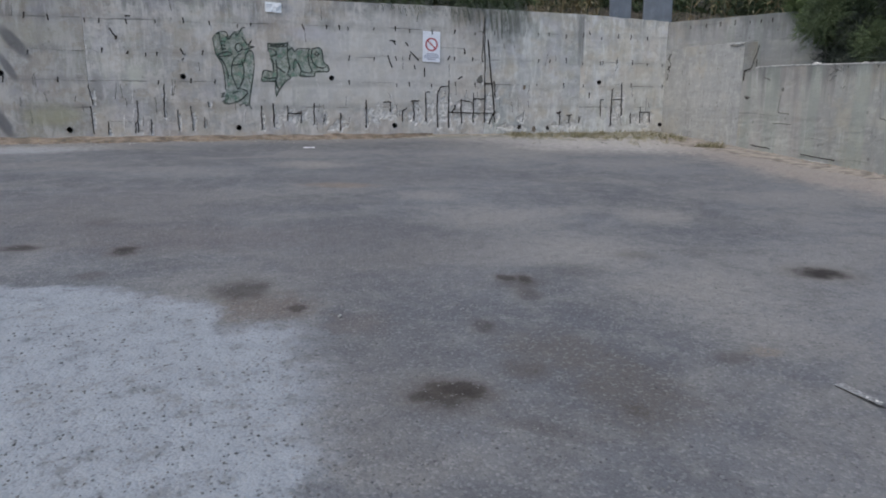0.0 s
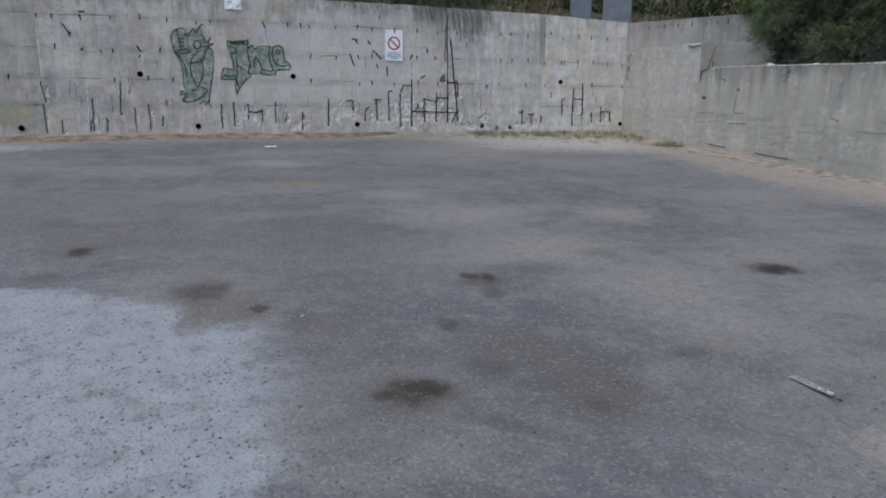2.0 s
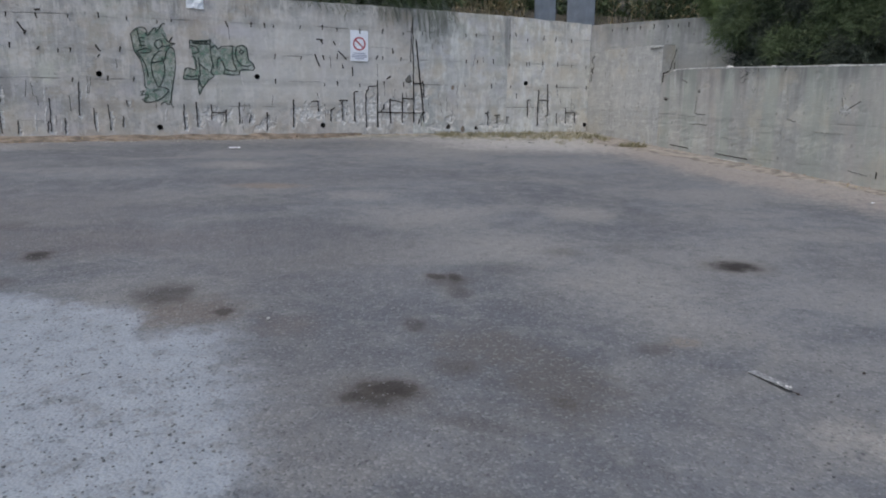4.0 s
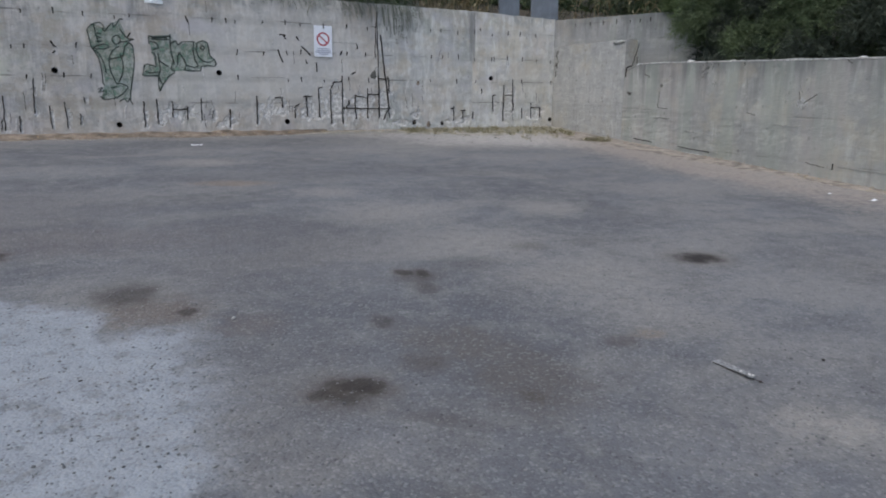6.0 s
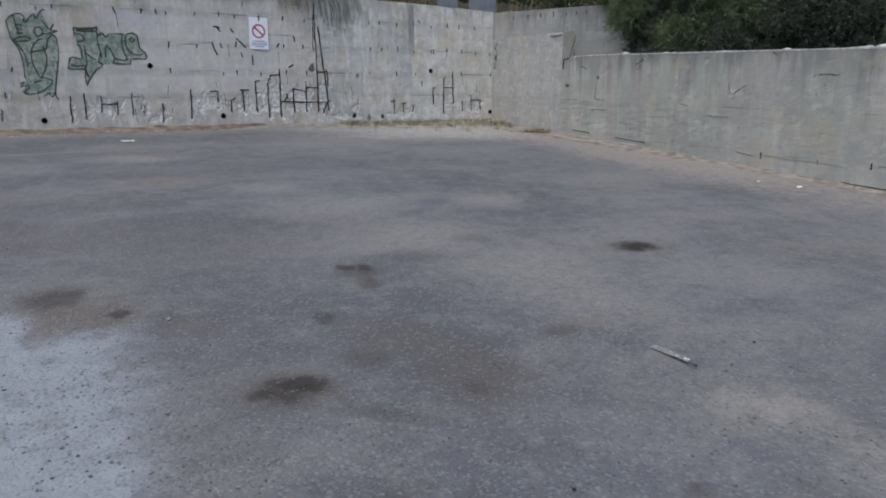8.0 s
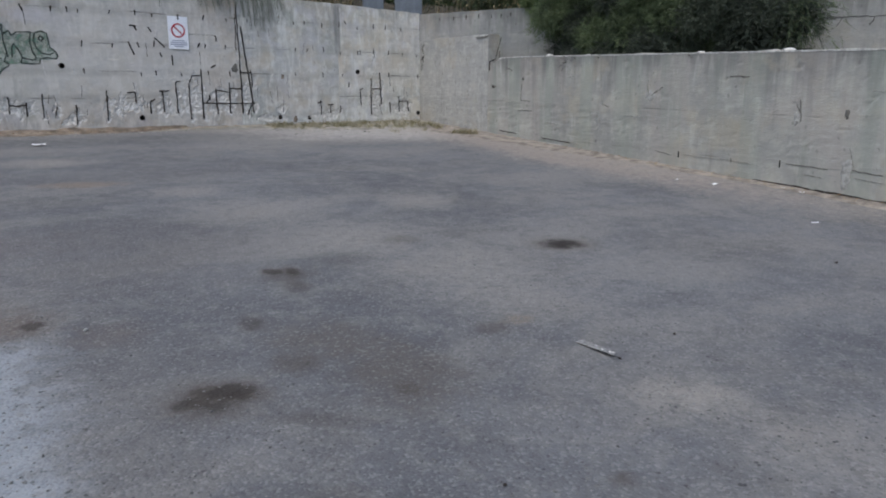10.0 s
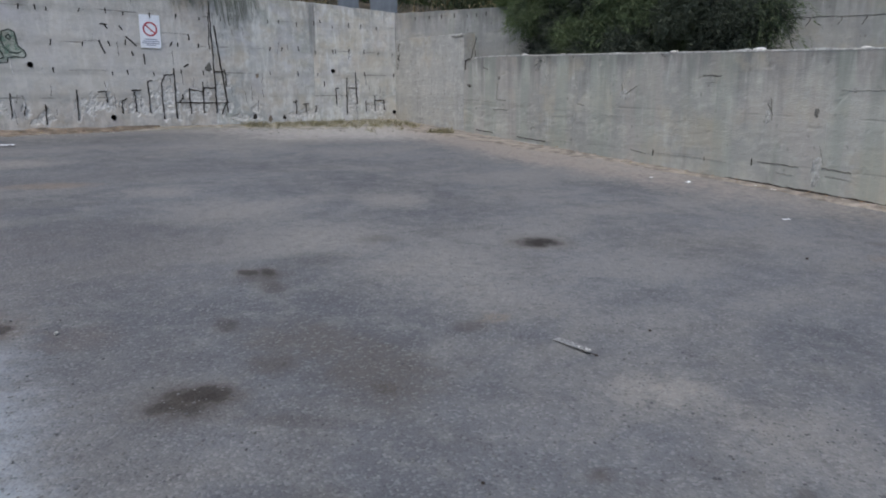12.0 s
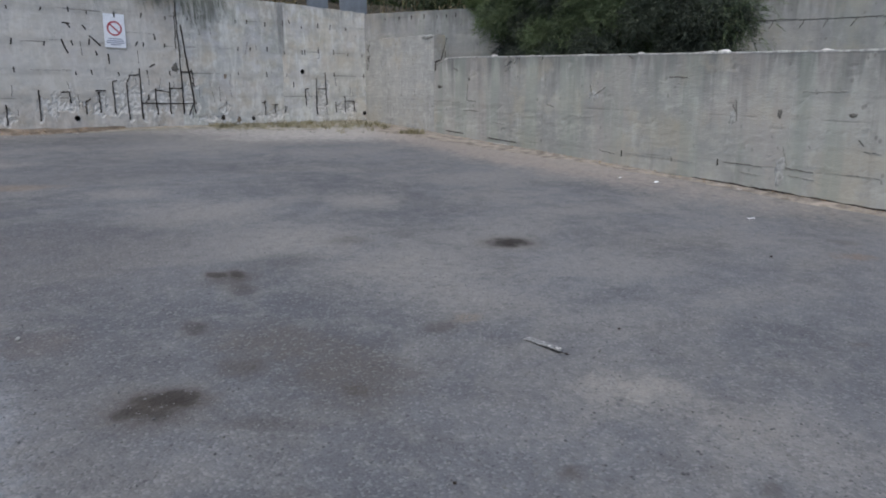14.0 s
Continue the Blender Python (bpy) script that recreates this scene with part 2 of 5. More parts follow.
# brown earthy stains
EARTH = ((1.78, 8.98, 0.45, 0.2, -11, 0.5, (0.30, 0.215, 0.14)), (7.57, 1.77, 0.18, 0.1, -33, 0.6, (0.2, 0.14, 0.1)), (3.35, 2.74, 0.11, 0.08, -15, 0.6, (0.2, 0.16, 0.125)),
         (0.42, 4.32, 0.36, 0.26, -14, 0.75, (0.135, 0.108, 0.09)), (2.25, 2.50, 0.30, 0.40, -15, 0.75, (0.1, 0.088, 0.078)), (2.12, 3.12, 0.34, 0.26, -30, 0.62, (0.108, 0.094, 0.082)),
         (0.0, 6.4, 1.2, 0.5, -10, 0.5, (0.125, 0.108, 0.105)), (-0.9, 7.9, 1.3, 1.3, -10, 0.5, (0.122, 0.11, 0.108)), (2.4, 9.4, 1.5, 0.5, -10, 0.4, (0.11, 0.106, 0.108)), (1.5, 5.7, 1.0, 1.2, -14, 0.45, (0.122, 0.112, 0.11)), (1.0, 3.0, 0.45, 0.9, -10, 0.35, (0.112, 0.108, 0.11)), (1.02, 3.85, 0.2, 0.2, 0, 0.5, (0.12, 0.1, 0.09)), (9.55, 9.4, 0.5, 3.4, -4, 0.25, (0.31, 0.262, 0.22)))
# pale dust drifts
DUST = ((2.79, 8.07, 0.42, 0.3, -11, 0.6), (3.09, 6.65, 0.7, 0.6, -12, 0.5), (5.01, 6.32, 0.42, 0.4, -12, 0.7), (3.38, 5.22, 0.6, 0.5, -13, 0.5),
        (3.62, 3.92, 0.68, 0.55, -14, 0.5), (3.71, 2.95, 0.42, 0.38, -15, 0.5), (1.74, 10.88, 0.65, 0.35, -9, 0.7), (3.43, 1.35, 0.25, 0.16, -36, 0.9), (3.55, 0.88, 0.38, 0.18, -37, 0.5),
        (3.52, 0.45, 0.36, 0.2, -37, 0.4), (-2.9, 13.6, 1.3, 0.5, 0, 0.8), (7.5, 12.3, 3.2, 0.9, -8, 0.55), (5.6, 14.2, 1.0, 0.5, 0, 0.7), (3.0, 14.85, 12.0, 0.75, 0, 0.75), (10.45, 7.5, 0.75, 7.5, -3, 0.6))
# paler swept dust in the corner and along the low wall
PALE = ((8.6, 13.0, 2.6, 1.3, -14, 1.0, (0.42, 0.39, 0.365)), (9.8, 8.6, 1.0, 4.4, -4, 0.65, (0.375, 0.32, 0.28)))
# darker stretches
DARK = ((2.6, 13.2, 3.2, 0.7, 0, 0.55), (4.6, 9.6, 1.8, 0.6, -15, 0.45), (5.4, 7.2, 1.2, 0.4, -15, 0.4), (-0.5, 11.5, 1.6, 0.5, 0, 0.4), (2.0, 6.2, 1.1, 0.5, -20, 0.35))


def asphalt():
    """Old grey tarmac: stones, worn pale dust, cement spill, oil and dirt blots."""
    g = Mat("old tarmac", 0.93, 0.25)
    warps = g.noise(7, 5, 0.65)
    shaken = g.warped((1.6, 0.5), (6.0, 0.22), (22.0, 0.07))
    ragged = g.warped((1.3, 0.3), (2.5, 0.35), (8.0, 0.28), (30.0, 0.12))
    blotted = g.warped((5.0, 0.11), (16.0, 0.07), (45.0, 0.04))
    drifted = g.warped((0.8, 1.6), (3.0, 0.5), (11.0, 0.15))
    big = g.noise(0.45, 5, 0.65)
    drift = g.noise(1.0, 6, 0.62, g.mapped((0.42, 1.0, 1), rot=(0, 0, radians(-24)), co=drifted))
    grain = g.noise(140, 3, 0.7)
    mottle = g.noise(14, 5, 0.7)
    stone_v = g.xyz(g.voronoi(62, out="Color"))[0]
    edge = g.voronoi(62)
    chip_v = g.xyz(g.voronoi(150, out="Color"))[0]
    c = g.mix(g.ramp(big, 0.35, 0.65), (0.105, 0.106, 0.115), (0.165, 0.165, 0.172))
    c = g.mix(g.ramp(drift, 0.42, 0.65, 0, 0.66), c, (0.226, 0.214, 0.2))
    c = g.mix(g.ramp(g.noise(1.1, 6, 0.68, g.mapped(loc=(4, 9, 0), co=drifted)), 0.48, 0.68, 0, 0.45), c, (0.098, 0.093, 0.092))
    for x, y, rx, ry, turn, k in DUST:
        c = g.mix(g.math("MULTIPLY", g.spot(x, y, rx, ry, turn, 0.75, shaken, warps, 0.7), k), c, (0.272, 0.253, 0.228))
    for x, y, rx, ry, turn, k, tone in PALE:
        c = g.mix(g.math("MULTIPLY", g.spot(x, y, rx, ry, turn, 0.6, shaken, warps, 0.9), k), c, tone)
    for x, y, rx, ry, turn, k in DARK:
        c = g.mix(g.math("MULTIPLY", g.spot(x, y, rx, ry, turn, 0.7, drifted, warps, 0.8), k), c, (0.098, 0.098, 0.106))
    c = g.mix(g.math("MULTIPLY", g.spot(-3.5, 13.35, 1.5, 0.55, 0, 0.5, shaken, warps, 0.8), 0.7), c, (0.34, 0.35, 0.37))
    tufts = g.noise(4.5, 5, 0.7)
    c = g.mix(g.ramp(tufts, 0.48, 0.64, 0, 0.4), c, (0.225, 0.218, 0.208))
    c = g.mix(g.ramp(tufts, 0.46, 0.32, 0, 0.4), c, (0.086, 0.084, 0.088))
    for x, y, rx, ry, turn, k, tone in EARTH:
        c = g.mix(g.math("MULTIPLY", g.spot(x, y, rx, ry, turn, 0.6, blotted, warps, 0.9), k), c, tone)
    # cement spill
    spill = g.math("MAXIMUM", g.box(-1.7, 2.7, 2.28, 1.30, ragged, 0.10), g.spot(-1.6, 3.9, 1.75, 1.28, 0, 0.07, ragged))
    spill = g.math("MULTIPLY", spill, g.math("SUBTRACT", 1.0, g.spot(0.85, 1.7, 0.5, 0.6, 0, 0.2, ragged)))
    spill = g.math("MULTIPLY", spill, g.ramp(g.math("ADD", warps, g.math("MULTIPLY", mottle, 0.5)), 0.5, 0.78, 0.3, 1.0))
    pale = g.mix(g.noise(3.5, 5, 0.65), (0.245, 0.262, 0.285), (0.385, 0.41, 0.44))
    c = g.mix(g.math("MULTIPLY", spill, 0.88), c, pale)
    halo = g.box(-1.75, 2.6, 2.5, 1.4, ragged, 0.12)
    c = g.mix(g.math("MULTIPLY", halo, g.ramp(mottle, 0.45, 0.6, 0, 0.12)), c, (0.32, 0.34, 0.37))
    # aggregate
    c = g.mix(g.ramp(mottle, 0.35, 0.65, 0.0, 0.25), c, (0.075, 0.075, 0.08))
    c = g.mix(g.ramp(stone_v, 0.78, 0.98, 0, 0.26), c, (0.33, 0.325, 0.32))
    c = g.mix(g.ramp(stone_v, 0.22, 0.05, 0, 0.25), c, (0.06, 0.058, 0.062))
    c = g.mix(g.ramp(chip_v, 0.8, 0.97, 0, 0.14), c, (0.33, 0.325, 0.32))
    loose = g.mapped((1, 1.25, 1), co=g.warped((18.0, 0.05), (60.0, 0.015)))
    pits = g.math("MULTIPLY", g.ramp(g.xyz(g.voronoi(27, loose, out="Color"))[1], 0.85, 0.92), g.ramp(g.voronoi(27, loose), 0.36, 0.14))
    pits = g.math("MULTIPLY", pits, g.ramp(g.noise(3.2, 4, 0.65), 0.4, 0.56, 0.12, 1.0))
    c = g.mix(g.math("MULTIPLY", pits, 0.7), c, (0.042, 0.042, 0.046))
    c = g.mix(g.ramp(grain, 0.35, 0.7, 0, 0.12), c, (0.06, 0.06, 0.06))
    uneven = g.ramp(g.noise(11, 4, 0.7), 0.34, 0.56, 0.76, 1.0)
    # blots
    for x, y, rx, ry, turn, k in FAINT:
        c = g.mix(g.math("MULTIPLY", g.spot(x, y, rx * 1.15, ry * 1.15, turn, 0.8, blotted, warps, 0.7), k * 0.62), c, (0.06, 0.05, 0.042))
    for x, y, rx, ry, turn, k in BLOTS:
        d = g.reach(x, y, rx, ry, turn, blotted, warps, 0.7)
        c = g.mix(g.ramp(d, 2.5, 0.6, 0, k * 0.42), c, (0.105, 0.086, 0.068))
        c = g.mix(g.math("MULTIPLY", g.ramp(d, 1.5, 0.55, 0, k), uneven), c, (0.03, 0.025, 0.022))
    h = g.math("ADD", g.math("MULTIPLY", edge, -0.9), g.math("MULTIPLY", grain, 0.3))
    h = g.math("ADD", h, g.math("MULTIPLY", g.voronoi(34), -0.9))
    h = g.math("ADD", g.math("ADD", h, g.math("MULTIPLY", mottle, 0.6)), g.math("MULTIPLY", pits, -0.5))
    return g.done(c, h, 0.48, 0.01)


M_ASPHALT = asphalt()
SEAMS = (1.0, 1.5, 2.05, 2.66)
# each pour of the back wall has its own mix
M_POURS = [concrete("dull concrete", (0.372, 0.353, 0.332), 0.4, 0.0, True, SEAMS, 0.0, (3.05, 0), ((-2.75, 0.85, 0.5, 0.2, 0.5, (0.34, 0.32, 0.19)), (-3.0, 2.35, 0.8, 0.2, 0.35, (0.42, 0.39, 0.32)))),
           concrete("weathered concrete", (0.47, 0.444, 0.418), 0.45, 2.0, False, SEAMS, 0.0, (3.05, 0), ((2.25, 2.5, 0.42, 0.14, 0.5, (0.48, 0.46, 0.52)), (0.85, 1.35, 0.3, 0.12, 0.35, (0.3, 0.32, 0.36)), (-1.2, 1.6, 0.12, 0.2, 0.5, (0.6, 0.6, 0.5)), (4.1, 1.9, 2.0, 1.2, 0.5, (0.66, 0.635, 0.6)), (2.0, 1.3, 1.2, 0.5, 0.3, (0.62, 0.6, 0.56)), (-1.9, 1.35, 0.12, 0.3, 0.5, (0.2, 0.19, 0.17)))),
           concrete("smooth grey concrete", (0.525, 0.52, 0.5), 0.3, 3.0, False, SEAMS, 0.0, (3.1, 0), ((8.53, 2.6, 0.05, 0.6, 0.7, (0.2, 0.2, 0.2)),)),
           concrete("pale streaked concrete", (0.595, 0.58, 0.545), 0.35, 4.0, False, SEAMS, 0.0, (3.1, 0), ((8.6, 2.6, 0.04, 0.6, 0.7, (0.2, 0.2, 0.2)), (10.3, 1.6, 0.6, 0.5, 0.4, (0.62, 0.59, 0.52))))]
M_RIGHT = concrete("grey concrete", (0.35, 0.342, 0.318), 0.6, 5.0, False, (-0.02, 0.68), 0.02, (1.575, 0.0255), (), 0.5)
M_STUB = concrete("grey concrete end", (0.385, 0.377, 0.36), 0.45, 8.0)
M_UPPER = concrete("pale concrete", (0.312, 0.31, 0.305), 0.4, 11.0, False, (2.47, 2.9), 0.0, (3.03, 0), (), 0.3)


def plain(name, color, rough=0.9, spec=0.3, metal=0.0, vary=0.3, scale=8.0, bump=0.2):
    """One colour with grain and blotches."""
    g = Mat(name, rough, spec, metal)
    n = g.noise(scale, 5, 0.6)
    f = g.noise(scale * 9, 3, 0.6)
    c = g.mix(g.ramp(n, 0.3, 0.7), [v * (1 - vary) for v in color], [min(1, v * (1 + vary)) for v in color])
    c = g.mix(g.ramp(f, 0.4, 0.75, 0, 0.35), c, [v * 0.6 for v in color])
    return g.done(c, g.math("ADD", n, f), bump, 0.01)


def leafy(name, a, b, tip):
    """Foliage: two greens by clump, some tips paler."""
    g = Mat(name, 0.7, 0.2)
    r = g.node("ShaderNodeNewGeometry").outputs["Random Per Island"]
    n = g.noise(1.1, 3)
    c = g.mix(g.ramp(n, 0.35, 0.65), a, b)
    c = g.mix(g.ramp(r, 0.7, 1.0, 0, 0.7), c, tip)
    c = g.mix(g.ramp(r, 0.25, 0.0, 0, 0.6), c, [v * 0.45 for v in a])
    return g.done(c)


M_DIRT = plain("sandy dirt", (0.215, 0.172, 0.135), vary=0.5, scale=4.5, bump=0.6)
M_DUSTY = plain("pale dusty dirt", (0.29, 0.268, 0.232), vary=0.4, scale=5, bump=0.6)
M_SWEPT = plain("reddish swept dirt", (0.255, 0.222, 0.192), vary=0.45, scale=5, bump=0.6)
M_SOIL = plain("dark soil", (0.09, 0.075, 0.055), vary=0.4, scale=3, bump=0.6)
M_RUST = plain("rusty steel", (0.042, 0.034, 0.03), 0.85, 0.3, 0.3, 0.4, 30)
M_SPALL = plain("broken concrete", (0.60, 0.575, 0.55), vary=0.3, scale=14, bump=0.9)
M_PATCH = plain("grey mortar", (0.36, 0.355, 0.34), vary=0.35, scale=12, bump=0.9)
M_PIPE = plain("dark plastic pipe", (0.02, 0.02, 0.02), 0.6, 0.4, vary=0.2)
M_TREE = leafy("feathery green foliage", (0.034, 0.05, 0.028), (0.118, 0.156, 0.076), (0.18, 0.205, 0.12))
# paler copy of the tree green: sunlight put into the leaf colour
M_TREE_LIT = leafy("foliage painted sunlit", (0.085, 0.12, 0.05), (0.15, 0.2, 0.085), (0.21, 0.245, 0.125))
M_HANG = leafy("grey-green hanging shoots", (0.1, 0.11, 0.088), (0.15, 0.16, 0.132), (0.22, 0.225, 0.19))
M_REED = leafy("reed leaves", (0.036, 0.052, 0.024), (0.07, 0.085, 0.036), (0.17, 0.16, 0.085))
M_BARK = plain("bark", (0.07, 0.055, 0.045), vary=0.4, scale=12, bump=0.8)


# ---------- mesh helpers ----------
def mesh_from(name, verts, faces, material, smooth=False):
    me = bpy.data.meshes.new(name)
    me.from_pydata([tuple(v) for v in verts], [], faces)
    me.materials.append(material)
    if smooth:
        me.polygons.foreach_set("use_smooth", [True] * len(me.polygons))
    me.update()
    return me


def part(name, bm, material, parent, label=""):
    """One mesh object under a thing or a part, from a bmesh or a mesh."""
    if isinstance(bm, bmesh.types.BMesh):
        me = bpy.data.meshes.new(name)
        bm.to_mesh(me)
        bm.free()
        me.materials.append(material)
    else:
        me = bm
    ob = new(name, me)
    ob.parent = parent
    if label:
        tagged(ob, label)
    return ob


def thing(name, label, category, group="", kind="", at=(0, 0, 0)):
    ob = new(name)
    ob.location = at
    ob.empty_display_size = 0.2
    return tagged(ob, label, category, group, kind)


# ---------- ground ----------
def stops(lo, hi, step, far):
    """Grid lines: fine between lo and hi, then growing out to far."""
    line = [lo + i * step for i in range(int((hi - lo) / step) + 1)]
    d, out = step * 2, hi
    while out < far:
        out += d
        d *= 1.6
        line.append(out)
    d, out = step * 2, lo
    while out > -far:
        out -= d
        d *= 1.6
        line.insert(0, out)
    return line


def build_ground():
    xs, ys = stops(-6.0, 13.0, 0.25, 900), stops(-3.0, 15.25, 0.25, 900)
    verts = []
    for y in ys:
        for x in xs:
            z = ground_z(x, y)
            z += 0.02 * noise.noise((x * 0.5, y * 0.5, 0)) + 0.006 * noise.noise((x * 2, y * 2, 4))
            verts.append((x, y, z))
    n = len(xs)
    faces = [(j * n + i, j * n + i + 1, (j + 1) * n + i + 1, (j + 1) * n + i) for j in range(len(ys) - 1) for i in range(n - 1)]
    ob = new("ground", mesh_from("ground", verts, faces, M_ASPHALT, True))
    return tagged(ob, "worn grey tarmac ground with oil blots and cement spill", "ground", kind="structure")


ground = build_ground()


# ---------- walls ----------
CORNER = Vector((10.93, 14.76, 0))
LOW_DIR = Vector((-math.sin(radians(3)), -math.cos(radians(3)), 0))
UP_DIR = Vector((math.sin(radians(22.7)), -math.cos(radians(22.7)), 0))


def slab(start, way, length, deep, bottom, top, step=0.12, rough=0.012, seed=0, m=14, relief=None):
    """A wall panel: its face runs from start along way; deep points to its back. bottom and top are functions of the distance.
    relief gives the depth of broken places and how far their surface is gone."""
    n = max(2, int(length / step))
    bm = bmesh.new()
    bare = bm.verts.layers.float.new("broken")
    rows = []
    for side in (0, 1):
        grid = []
        for i in range(n + 1):
            u = length * i / n
            z0, z1 = bottom(u), top(u)
            z1 += rough * noise.noise((u * 3 + seed, seed, side * 2.0)) + rough * 0.7 * noise.noise((u * 11 + seed, 3, side))
            col = []
            for j in range(m + 1):
                z = z0 + (z1 - z0) * j / m
                p = Vector(start) + way * u + deep * side
                bulge = 0.003 * noise.noise((u * 1.2 + seed, z * 1.6, 5)) if 0 < j < m and 0 < i < n else 0
                chip = 0.012 * max(0, noise.noise((u * 4 + seed, 8, side))) if j == m else 0
                lost, gone = relief(u, z) if relief and side == 0 and 0 < j < m and 0 < i < n else (0.0, 0.0)
                p = p + deep.normalized() * ((bulge + chip + lost) * (1 if side == 0 else -1))
                vert = bm.verts.new((p.x, p.y, z))
                vert[bare] = gone
                col.append(vert)
            grid.append(col)
        rows.append(grid)
    a, b = rows
    for i in range(n):
        for j in range(m):
            bm.faces.new((a[i][j], a[i + 1][j], a[i + 1][j + 1], a[i][j + 1]))
            bm.faces.new((b[i][j], b[i][j + 1], b[i + 1][j + 1], b[i + 1][j]))
        bm.faces.new((a[i][m], a[i + 1][m], b[i + 1][m], b[i][m]))
        bm.faces.new((a[i][0], b[i][0], b[i + 1][0], a[i + 1][0]))
    for j in range(m):
        bm.faces.new((a[0][j], a[0][j + 1], b[0][j + 1], b[0][j]))
        bm.faces.new((a[n][j], b[n][j], b[n][j + 1], a[n][j + 1]))
    bmesh.ops.recalc_face_normals(bm, faces=bm.faces)
    return bm


def drill(ob, holes, axis, radius, depth):
    """Cuts round holes into the panel and keeps the plain mesh."""
    bm = bmesh.new()
    for p in holes:
        m = Matrix.Translation(p) @ axis.to_track_quat("Z", "Y").to_matrix().to_4x4()
        bmesh.ops.create_cone(bm, cap_ends=True, segments=20, radius1=radius, radius2=radius, depth=depth * 2, matrix=m)
    me = bpy.data.meshes.new("cut")
    bm.to_mesh(me)
    bm.free()
    cutter = new("cut", me)
    mod = ob.modifiers.new("holes", "BOOLEAN")
    mod.object, mod.operation, mod.solver = cutter, "DIFFERENCE", "EXACT"
    bpy.context.view_layer.update()
    cut = bpy.data.meshes.new_from_object(ob.evaluated_get(bpy.context.evaluated_depsgraph_get()))
    ob.modifiers.clear()
    ob.data = cut
    bpy.data.objects.remove(cutter)


def back_top(x):
    return 3.17 - 0.012 * max(0.0, x - 5.0) - 0.02 * max(0.0, x - 8.6)


# upright bars laid bare: x and height of the upper end, then of the lower one
BARS_WEST = ((-2.05, 1.02, -2.03, 0.48), (-2.06, 1.43, -2.0, 1.05), (-1.76, 0.72, -1.77, 0.47), (-1.21, 1.13, -1.22, 0.5), (-1.26, 0.71, -1.28, 0.49),
             (-0.97, 0.76, -0.99, 0.47), (-0.69, 1.44, -0.72, 0.8), (-0.47, 0.95, -0.46, 0.52), (-0.21, 1.02, -0.19, 0.53), (0.04, 0.8, 0.03, 0.59), (0.12, 1.11, 0.13, 1.0))
BARS_MID = ((1.17, 1.03, 1.17, 0.54), (1.42, 1.08, 1.42, 0.59), (1.71, 1.03, 1.7, 0.72), (1.99, 0.93, 1.98, 0.67), (2.26, 1.09, 2.25, 0.65), (2.49, 0.85, 2.46, 0.68),
            (2.83, 0.88, 2.81, 0.5), (3.39, 1.15, 3.38, 0.56), (3.93, 1.12, 3.93, 0.9), (4.2, 0.92, 4.2, 0.68), (4.46, 1.12, 4.47, 0.71), (4.73, 1.31, 4.75, 0.68),
            (5.01, 1.3, 5.01, 0.55), (5.28, 1.59, 5.28, 0.55), (5.57, 1.17, 5.59, 0.65), (5.87, 1.32, 5.87, 0.65), (6.39, 1.51, 6.4, 1.23), (6.38, 0.87, 6.41, 0.66), (6.35, 0.84, 6.26, 0.62))
BARS_EAST = ((8.06, 0.92, 8.07, 0.58), (8.32, 0.8, 8.32, 0.63), (8.59, 0.78, 8.58, 0.62), (9.14, 1.17, 9.16, 0.79), (8.84, 1.34, 8.83, 1.22), (9.45, 1.43, 9.45, 0.56),
             (9.71, 1.58, 9.74, 0.8), (9.99, 0.87, 10.01, 0.61), (10.27, 1.0, 10.27, 0.61), (10.54, 0.88, 10.56, 0.63))
# bars lying across: x and height of both ends
CROSS = ((1.7, 0.87, 1.99, 0.87), (3.77, 1.11, 3.94, 1.12), (4.39, 1.14, 4.59, 1.14), (4.73, 1.31, 4.83, 1.34), (5.02, 1.31, 5.09, 1.45), (5.09, 1.45, 5.26, 1.46),
         (5.28, 0.88, 6.44, 0.87), (5.57, 1.17, 5.86, 1.1), (5.87, 1.19, 6.15, 1.19), (7.98, 0.86, 8.09, 0.88), (8.24, 0.82, 8.39, 0.82), (9.14, 1.17, 9.23, 1.19),
         (9.49, 1.19, 9.7, 1.19), (10.25, 0.88, 10.54, 0.88), (4.2, 0.92, 4.3, 0.98), (6.14, 1.53, 6.39, 1.54))
# places where the face has broken away: x, height, half width, half height
BROKEN = ((5.1, 0.95, 0.3, 0.42), (5.75, 0.9, 0.42, 0.3), (4.5, 0.85, 0.3, 0.2), (6.25, 0.95, 0.16, 0.4), (3.55, 0.85, 0.22, 0.2), (6.13, 1.9, 0.05, 0.9), (3.9, 0.85, 0.2, 0.14),
          (1.75, 0.8, 0.45, 0.16), (8.3, 0.62, 0.42, 0.14), (9.6, 0.95, 0.16, 0.4), (10.35, 0.72, 0.3, 0.2), (7.1, 0.75, 0.16, 0.12), (9.2, 0.9, 0.08, 0.2), (2.75, 0.62, 0.2, 0.12), (6.8, 0.55, 0.4, 0.08))


